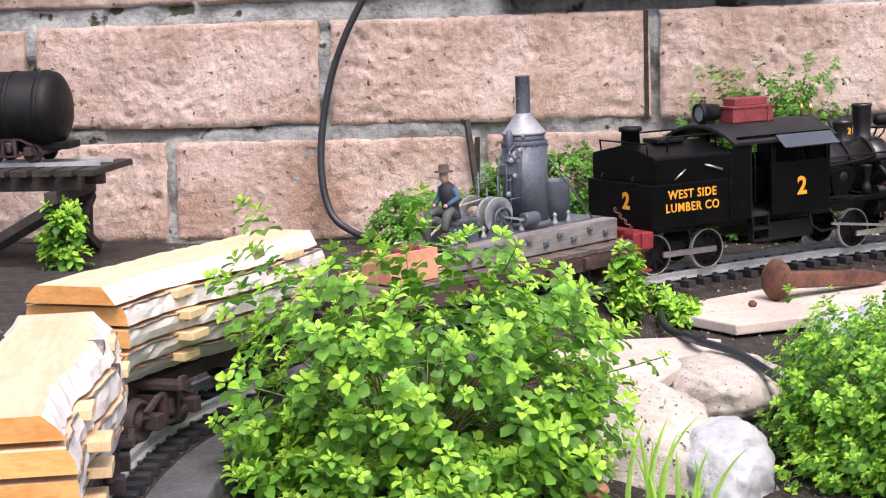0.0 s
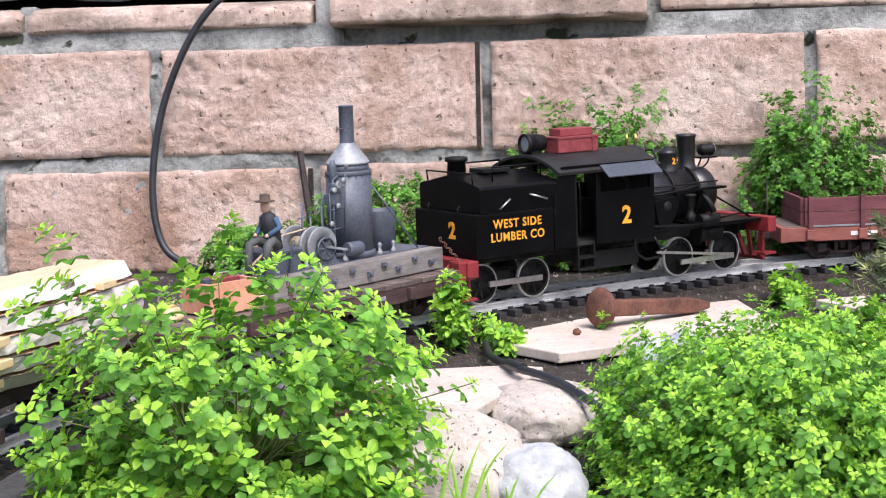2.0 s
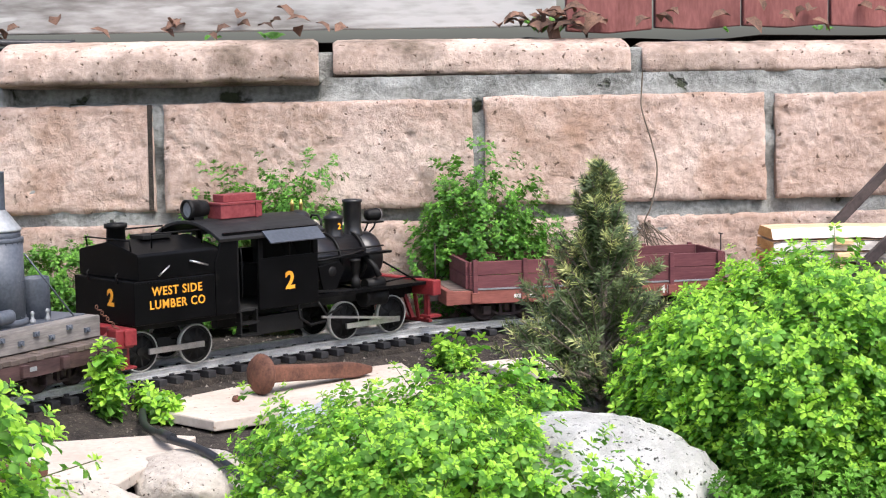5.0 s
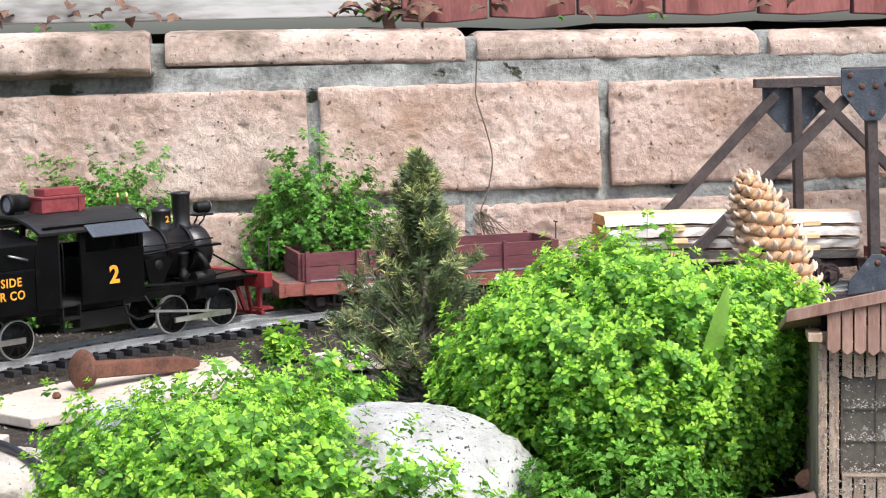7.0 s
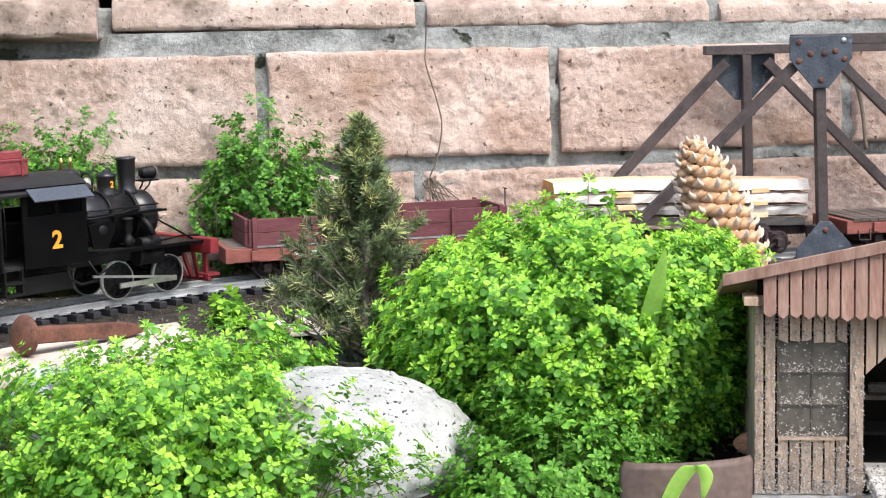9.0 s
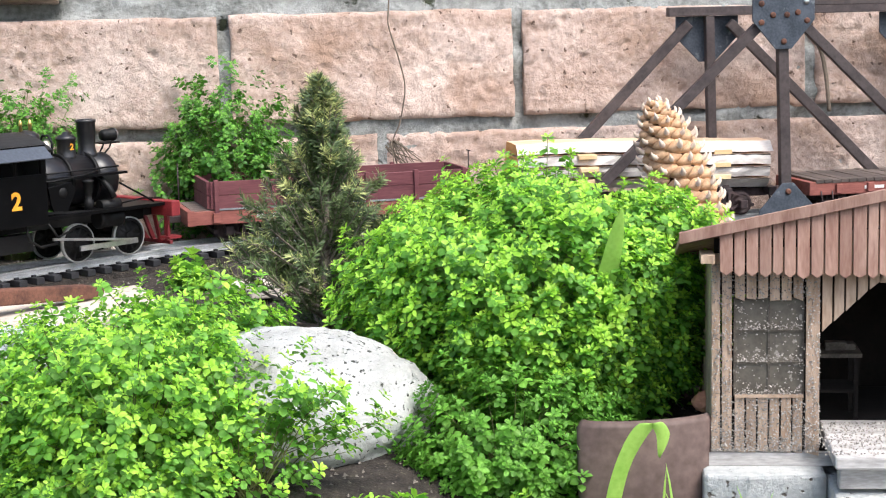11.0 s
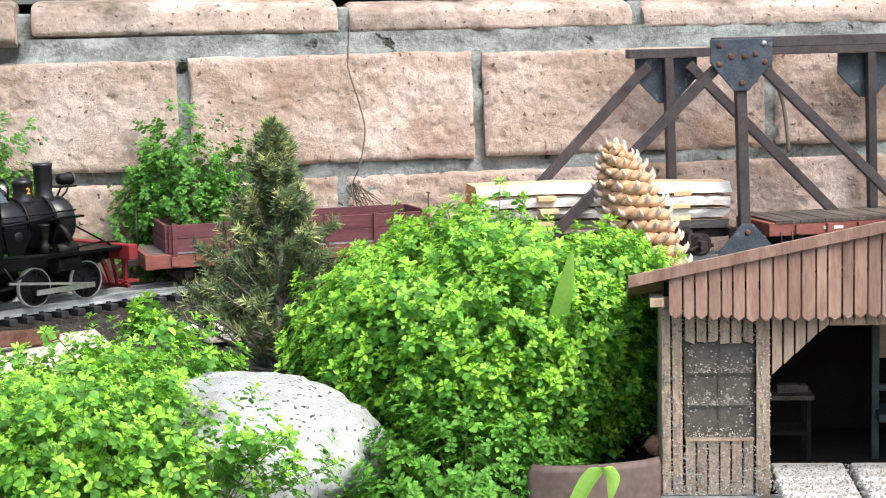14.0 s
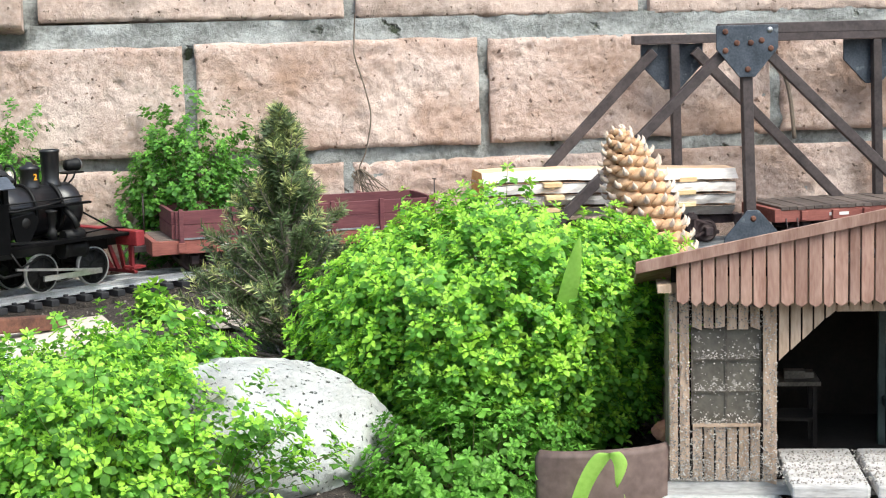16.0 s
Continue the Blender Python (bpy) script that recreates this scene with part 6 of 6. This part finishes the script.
flag([(-.25, -.28), (-.10, -.25), (-.06, -.33), (-.20, -.38)], .058, "pale flag lying behind the track")


def boulder(label, x, y, z, rx, ry, rz, seed, material, rough=.10, flat=1.0, name="boulder", group="boulders"):
    """A rounded weathered stone, bedded in the soil."""
    bm = bmesh.new()
    bmesh.ops.create_icosphere(bm, subdivisions=5, radius=1)
    off = Vector((seed * 2.1, seed * .7, seed * 1.3))
    for v in bm.verts:
        p = v.co.copy()
        k = 1 + rough * fbm(p * 1.5 + off, 3) + .035 * fbm(p * 6 + off, 3)
        q = p * k
        if q.z > 0:
            q.z = math.copysign(abs(q.z) ** flat, q.z)
        v.co = (q.x * rx, q.y * ry, q.z * rz)
    for f in bm.faces:
        f.smooth = True
    me = bpy.data.meshes.new(name)
    bm.to_mesh(me)
    bm.free()
    me.materials.append(material)
    ob = new(name, me)
    ob.location = (x, y, z)
    return tagged(ob, label, "rock", group)


boulder("large white rock speckled with black lichen", .470, -.905, .008, .140, .10, .079, 1, ROCKB, .12, .75)
boulder("pale granite boulder with dark specks", .028, -1.05, .005, .078, .07, .068, 2, ROCK, .16, .7)
boulder("blue-white boulder beside the granite one", .112, -1.06, -.005, .044, .06, .050, 3, ROCKC, .15, .8)
boulder("flat pale speckled stone under the black cable", .112, -.845, .020, .056, .075, .032, 4, ROCK, .12, .6)
boulder("white stone half hidden by leaves", -.030, -1.13, -.002, .052, .05, .036, 5, ROCKC, .12, .7)
boulder("bluish white rock among green leaves", .235, -.86, .030, .055, .05, .072, 6, ROCKC, .16, .8)
boulder("pale rough stone lying behind the track", .26, -.13, .052, .050, .04, .034, 7, ROCK, .2, .7)
boulder("pale rough stone lying behind the track", -.11, -.36, .052, .050, .035, .030, 8, ROCK, .2, .7)
boulder("small brown pebble on the flag", .140, -.565, .0505, .0045, .0045, .0042, 9, RUST, .2, 1, name="pebble", group="pebbles")
boulder("small brown pebble by the white stone", .012, -1.165, .012, .012, .010, .010, 10, CRATE, .2, 1, name="pebble", group="pebbles")
boulder("small orange pebble beside the bush", .875, -.93, .004, .012, .010, .010, 11, CRATE, .2, 1, name="pebble", group="pebbles")


def iron_spike(label, head, tip, r0, at_z):
    """A rusted track spike: a domed head and a square shank with a blunt end."""
    h, t = Vector((*head, at_z + r0)), Vector((*tip, at_z + .008))
    d = (t - h).normalized()
    L = (t - h).length
    s = thing("iron_spike", label, "iron spike", "rusty iron", at=Matrix.Translation(h) @ d.to_track_quat("X", "Z").to_matrix().to_4x4())
    part("head", Mesh().lathe([(.001, -.009), (r0 * .5, -.0075), (r0 * .85, -.004), (r0, .001), (r0 * .96, .004), (r0 * .55, .010), (.008, .015)], axis="x", n=26), RUST, s)
    m = Mesh()
    secs = [(.004, .0095, .0095), (L * .5, .0085, .0088), (L * .85, .0085, .0088), (L, .0075, .004)]
    vs = []
    for x, a, b in secs:
        vs += [(x, -a, -b), (x, a, -b), (x, a, b), (x, -a, b)]
    m.add(vs, [(3, 2, 1, 0), (12, 13, 14, 15)] + [(i * 4 + k, i * 4 + (k + 1) % 4, (i + 1) * 4 + (k + 1) % 4, (i + 1) * 4 + k) for i in range(3) for k in range(4)])
    part("shank", m, RUST, s, bevel=.0022)


iron_spike("thick rusty iron spike lying on the sandstone flag", (.166, -.530), (.292, -.420), .0240, .0472)
iron_spike("rusty iron spike half hidden under leaves", (-.105, -.985), (-.018, -.905), .014, .0457)

# ---- cables, hose and vine ----
def smooth_tube(pts, r, n=8, steps=8):
    return Mesh().tube([tuple(p) for p in spline([pts[0]] + list(pts) + [pts[-1]], steps)], r, n)


tagged(part("black_cable", smooth_tube([(.040, -.61, .048), (.050, -.68, .047), (.070, -.742, .050), (.085, -.795, .056), (.125, -.855, .056), (.170, -.92, .040), (.21, -.97, .012)], .0042), HOSE),
       "thin black cable lying over the stones", "cable")
part("cable_joint", smooth_tube([(.074, -.752, .0525), (.082, -.785, .0570), (.090, -.802, .0575)], .0058), HOSE, bpy.data.objects["black_cable"])
tagged(part("black_hose", smooth_tube([(-.12, .10, .460), (-.235, .045, .462), (-.308, .010, .470), (-.362, -.022, .447), (-.412, -.032, .388), (-.456, -.036, .290), (-.474, -.048, .180), (-.462, -.062, .100), (-.425, -.075, .068), (-.37, -.10, .056), (-.30, -.14, .054)], .0053), HOSE),
       "black rubber hose hanging over the wall", "hose")
tagged(part("dry_vine", smooth_tube([(.702, -.008, .410), (.700, -.006, .372), (.699, -.015, .350), (.712, -.026, .300), (.718, -.030, .262), (.709, -.034, .215), (.698, -.036, .187), (.704, -.038, .150)], .0011, 6), WIRE),
       "thin dry vine hanging down the wall", "vine")
vr = Mesh()
rv2 = random.Random(3)
for _ in range(16):
    a = rv2.uniform(0, 6.283)
    vr.tube([(.698, -.038, .187), (.698 + .012 * math.cos(a), -.042, .182 + .008 * math.sin(a)), (.698 + rv2.uniform(.0, .045), -.05, .187 - rv2.uniform(.01, .06))], [.0016, .001, .0004], 5, caps=False)
tagged(part("root_tuft", vr, WIRE), "dry tangled root tuft in the mortar joint", "roots")
tagged(part("black_stick", Mesh().bar((-.262, -.024, .222), (-.240, -.046, .060), .008, .006), TREST, bevel=.0008), "thin black stick leaning on the wall", "stick")
tagged(part("weathered_branch", smooth_tube([(1.30, -.006, .38), (1.345, -.020, .30), (1.352, -.04, .21)], .003, 6), WIRE), "thin dry branch on the wall", "branch")


# soil-dark strips stand in for the shade in two deep open joints
part("joint_gap_shade", Mesh().box(-.0040, .005, .295, .0065, .010, .150), SOIL, wall), part("joint_gap_shade", Mesh().box(-.249, .005, .128, .006, .010, .135), SOIL, wall)


# ---- trestle and tank car ----
def trestle():
    t = thing("trestle", "dark timber trestle with a planked deck", "trestle")
    part("deck_beam", Mesh().box(-1.15, -.25, .166, .78, .014, .022).box(-1.15, -.17, .166, .78, .014, .022), TREST, t, bevel=.001)
    for i in range(22):
        part("deck_plank", Mesh().box(-.742 - i * .032, -.21, .182, .024, .155, .009), TREST, t, bevel=.0008)
    for x in (-.795, -.95, -1.10):
        part("cap_beam", Mesh().box(x, -.21, .148, .018, .15, .016), TREST, t, bevel=.001)
        for y in (-.265, -.21, -.155):
            zb = ground_z(x, y) - .01
            part("leg", Mesh().bar((x, y, .142), (x - .006, y + (y + .21) * .12, zb), .015, .015), TREST, t, bevel=.001)
        part("brace", Mesh().bar((x + .008, -.275, .06), (x + .008, -.145, .138), .006, .012), TREST, t)
        part("brace", Mesh().bar((x + .012, -.145, .06), (x + .012, -.275, .138), .006, .012), TREST, t)
        part("foot_beam", Mesh().box(x - .004, -.21, .050, .02, .16, .018), TREST, t, bevel=.001)
    for y in (-.27, -.15):
        part("long_brace", Mesh().bar((-.80, y, .135), (-.94, y, .06), .006, .012), TREST, t)
    part("rail", Mesh().box(-1.15, -.235, .190, .82, .004, .006), RAIL, t), part("rail", Mesh().box(-1.15, -.185, .190, .82, .004, .006), RAIL, t)


trestle()


def tank_car():
    c = thing("tank_car", "black model tank car standing on the trestle", "tank car", at=Matrix.Translation((-.985, -.21, .193)))
    part("tank", Mesh().lathe([(.010, -.196), (.030, -.192), (.048, -.184), (.053, -.178), (.053, .172), (.050, .180), (.038, .188), (.018, .193), (.002, .194)], (0, 0, .072), "x", 36), BLACKMATT, c)
    for x in (-.12, 0, .12, .165):
        part("tank_band", Mesh().lathe([(.0535, x - .004), (.0542, x - .003), (.0542, x + .003), (.0535, x + .004), (.0535, x - .004)], (0, 0, .072), "x", 36), BLACKMATT, c)
    part("dome", Mesh().lathe([(.020, .118), (.020, .145), (.015, .150), (.002, .151)], n=20), BLACKMATT, c)
    part("frame", Mesh().box(0, 0, .022, .40, .045, .010), BLACKMATT, c, bevel=.001)
    for x in (-.12, .12):
        part("saddle", Mesh().box(x, 0, .030, .025, .075, .012), BLACKMATT, c)
        truck(c, x, .013)
    part("end_grab", Mesh().tube([(.193, -.030, .052), (.199, -.032, .056), (.199, -.032, .080), (.193, -.030, .084)], .001, 6), BLACKMATT, c)
    for k in range(3):
        part("stencil", Mesh().box(.183 + k * .0004, -.024, .082 - k * .010, .002, .012, .005), DECKW, c)


tank_car()

# dark pavers that carry the track on the left
pv = Mesh().box(0, 0, 0, .098, .058, .050).data("paver", [PAVER], .003)
for i in range(9):
    s0 = -.62 - i * .102
    o = new("paver", pv)
    x, y, a = track(s0)
    o.matrix_basis = Matrix.Translation((x + math.sin(a) * .062, y - math.cos(a) * .062, .030)) @ Matrix.Rotation(a, 4, "Z")
    tagged(o, "dark grey concrete paver edging the track bed", "paver", "pavers")

# ---- above the wall ----
fence = thing("fence", "weathered grey planks and faded red boards behind the wall", "fence", kind="structure")
for k in range(3):
    part("plank", Mesh().box(-1.0, .135 + .006 * k, .565 + k * .19, 3.19, .022, .182), GREYBRD, fence, "weathered grey plank" if k == 0 else "", bevel=.002)
xb = .608
fr = random.Random(8)
while xb < 3.0:
    w = fr.choice((.135, .150, .155))
    zb = .462 + fr.uniform(-.004, .006)
    part("board", Mesh().prism([(xb + .002, zb + .004), (xb + w * .5, zb), (xb + w - .003, zb + .005), (xb + w - .003, 1.05), (xb + .002, 1.05)], .125 + fr.uniform(-.003, .003), .143), FENCER, fence, bevel=.002)
    xb += w

lf = Mesh()
lr = random.Random(17)
for x, y, n, sp in ((.575, .075, 26, .035), (.62, .06, 8, .02), (-.34, .085, 40, .07), (-.45, .09, 40, .09), (.02, .098, 10, .08), (.215, .085, 6, .02), (-.42, .10, 12, .08), (1.0, .095, 14, .25), (.9, .095, 10, .2)):
    for _ in range(n):
        p = Vector((x + lr.gauss(0, sp), y + lr.uniform(-.015, .02), .474 + lr.uniform(-.004, .020)))
        d = Vector((lr.uniform(-1, 1), lr.uniform(-.6, .6), lr.uniform(-.3, .5))).normalized()
        leaf(lf, p, d, Vector((lr.uniform(-.4, .4), -.5, 1)), lr.uniform(.018, .040), lr.uniform(.010, .022), 0, .35, .35)
tagged(part("dry_leaf_litter", lf, DEADLEAF, recalc=False), "curled dry brown leaves on the coping", "dry leaves", kind="stuff")
for i, (x, y, n, s) in enumerate(((.575, .10, 12, .030), (-.385, .11, 9, .030), (.08, .10, 3, .014), (.165, .10, 6, .016), (1.0, .105, 4, .014), (.85, .108, 3, .012))):
    r = random.Random(60 + i)
    weed = thing("coping_weed", "small green weed growing on top of the wall", "weed", "weeds on the coping", at=Matrix.Translation((x, y, .458)))
    for k in range(n):
        a = r.uniform(0, 6.283)
        d = Vector((math.cos(a), math.sin(a) * .5, r.uniform(.3, 1.2))).normalized()
        m = Mesh()
        leaf(m, Vector((r.gauss(0, s * .4), min(r.gauss(0, .006), .118 - y), s * .2)), d, Vector((0, -.4, 1)), s * r.uniform(.7, 1.2), s * r.uniform(.5, .8), 0)
        part("leaf", m, LEAFB, weed, recalc=False)

# ---- blades and edging in front ----
def grass(label, x, y, n, h, seed, w=.0026, spread=.02):
    r = random.Random(seed)
    z0 = ground_z(x, y)
    t = thing("grass_tuft", label, "grass", "grass tufts", at=Matrix.Translation((x, y, z0)))
    for _ in range(n):
        a, L = r.uniform(0, 6.283), h * r.uniform(.6, 1.1)
        bx, by = r.gauss(0, spread), r.gauss(0, spread * .5)
        lean = r.uniform(.1, .45)
        m, vs = Mesh(), []
        for k in range(6):
            u = k / 5
            p = Vector((bx + math.cos(a) * lean * L * u * u, by + math.sin(a) * lean * L * u * u * .5, -.004 + L * u * (1 - .15 * u)))
            ww = w * (1 - u) ** .6 * (1 if u < .99 else .1)
            vs += [p + Vector((-ww, 0, 0)), p + Vector((0, -ww * .5, 0)), p + Vector((ww, 0, 0))]
        m.add(vs, [(k * 3 + i, k * 3 + i + 1, (k + 1) * 3 + i + 1, (k + 1) * 3 + i) for k in range(5) for i in range(2)], 0, True)
        part("blade", m, BLADE, t, recalc=False)


grass("tuft of thin green grass before the boulders", .055, -1.16, 9, .095, 1, spread=.012)
grass("tuft of thin green grass before the boulders", .100, -1.17, 7, .075, 2, spread=.010)
grass("few thin grass blades beside the rail", .395, -.315, 5, .060, 3, .0012, .010)
grass("few broad grass blades before the shed", .845, -1.13, 4, .095, 4, .0022, .012)
grass("few broad grass blades before the shed", .895, -1.14, 3, .085, 5, .0020, .008)
grass("few broad grass blades before the big bush", .80, -1.08, 4, .110, 6, .0022, .016)


def broad_leaf(label, pts, w):
    m, vs = Mesh(), []
    line = spline([pts[0]] + list(pts) + [pts[-1]], 8)
    n = len(line)
    for k, p in enumerate(line):
        u = k / (n - 1)
        ww = w * math.sin(math.pi * min(1, .12 + u * .88)) ** .7 * (1 + .08 * math.sin(17 * u))
        vs += [(p[0] - ww, p[1] + .002, p[2]), (p[0], p[1] - .001, p[2]), (p[0] + ww, p[1] + .002, p[2])]
    m.add(vs, [(k * 3 + i, k * 3 + i + 1, (k + 1) * 3 + i + 1, (k + 1) * 3 + i) for k in range(n - 1) for i in range(2)], 0, True)
    tagged(part("broad_leaf", m, BLADE, recalc=False), label, "leaf", "broad leaves")


broad_leaf("upright pale green broad leaf before the bush", ((.745, -.86, -.02), (.755, -.90, .05), (.767, -.965, .125), (.776, -1.00, .205)), .0125)
broad_leaf("curled pale green leaf before the stone edging", ((.735, -1.08, -.09), (.750, -1.085, -.015), (.772, -1.09, .026), (.786, -1.09, .018), (.783, -1.09, -.004)), .0085)
pm = Mesh()
pv2 = []
for i in range(17):
    a = math.pi * (.02 + .96 * i / 16)
    for rr, z in ((.060, -.14), (.063, .014), (.058, .021), (.054, .016), (.052, -.14)):
        pv2.append((rr * -math.cos(a), -rr * .55 * math.sin(a) * .6, z))
pm.add(pv2, [(i * 5 + k, (i + 1) * 5 + k, (i + 1) * 5 + k + 1, i * 5 + k + 1) for i in range(16) for k in range(4)] + [(0, 1, 2, 3, 4), (84, 83, 82, 81, 80)], 0, True)
po = part("garden_edging", pm, POT)
po.location = (.785, -1.035, 0)
tagged(po, "curved brown edging set in the soil", "edging")
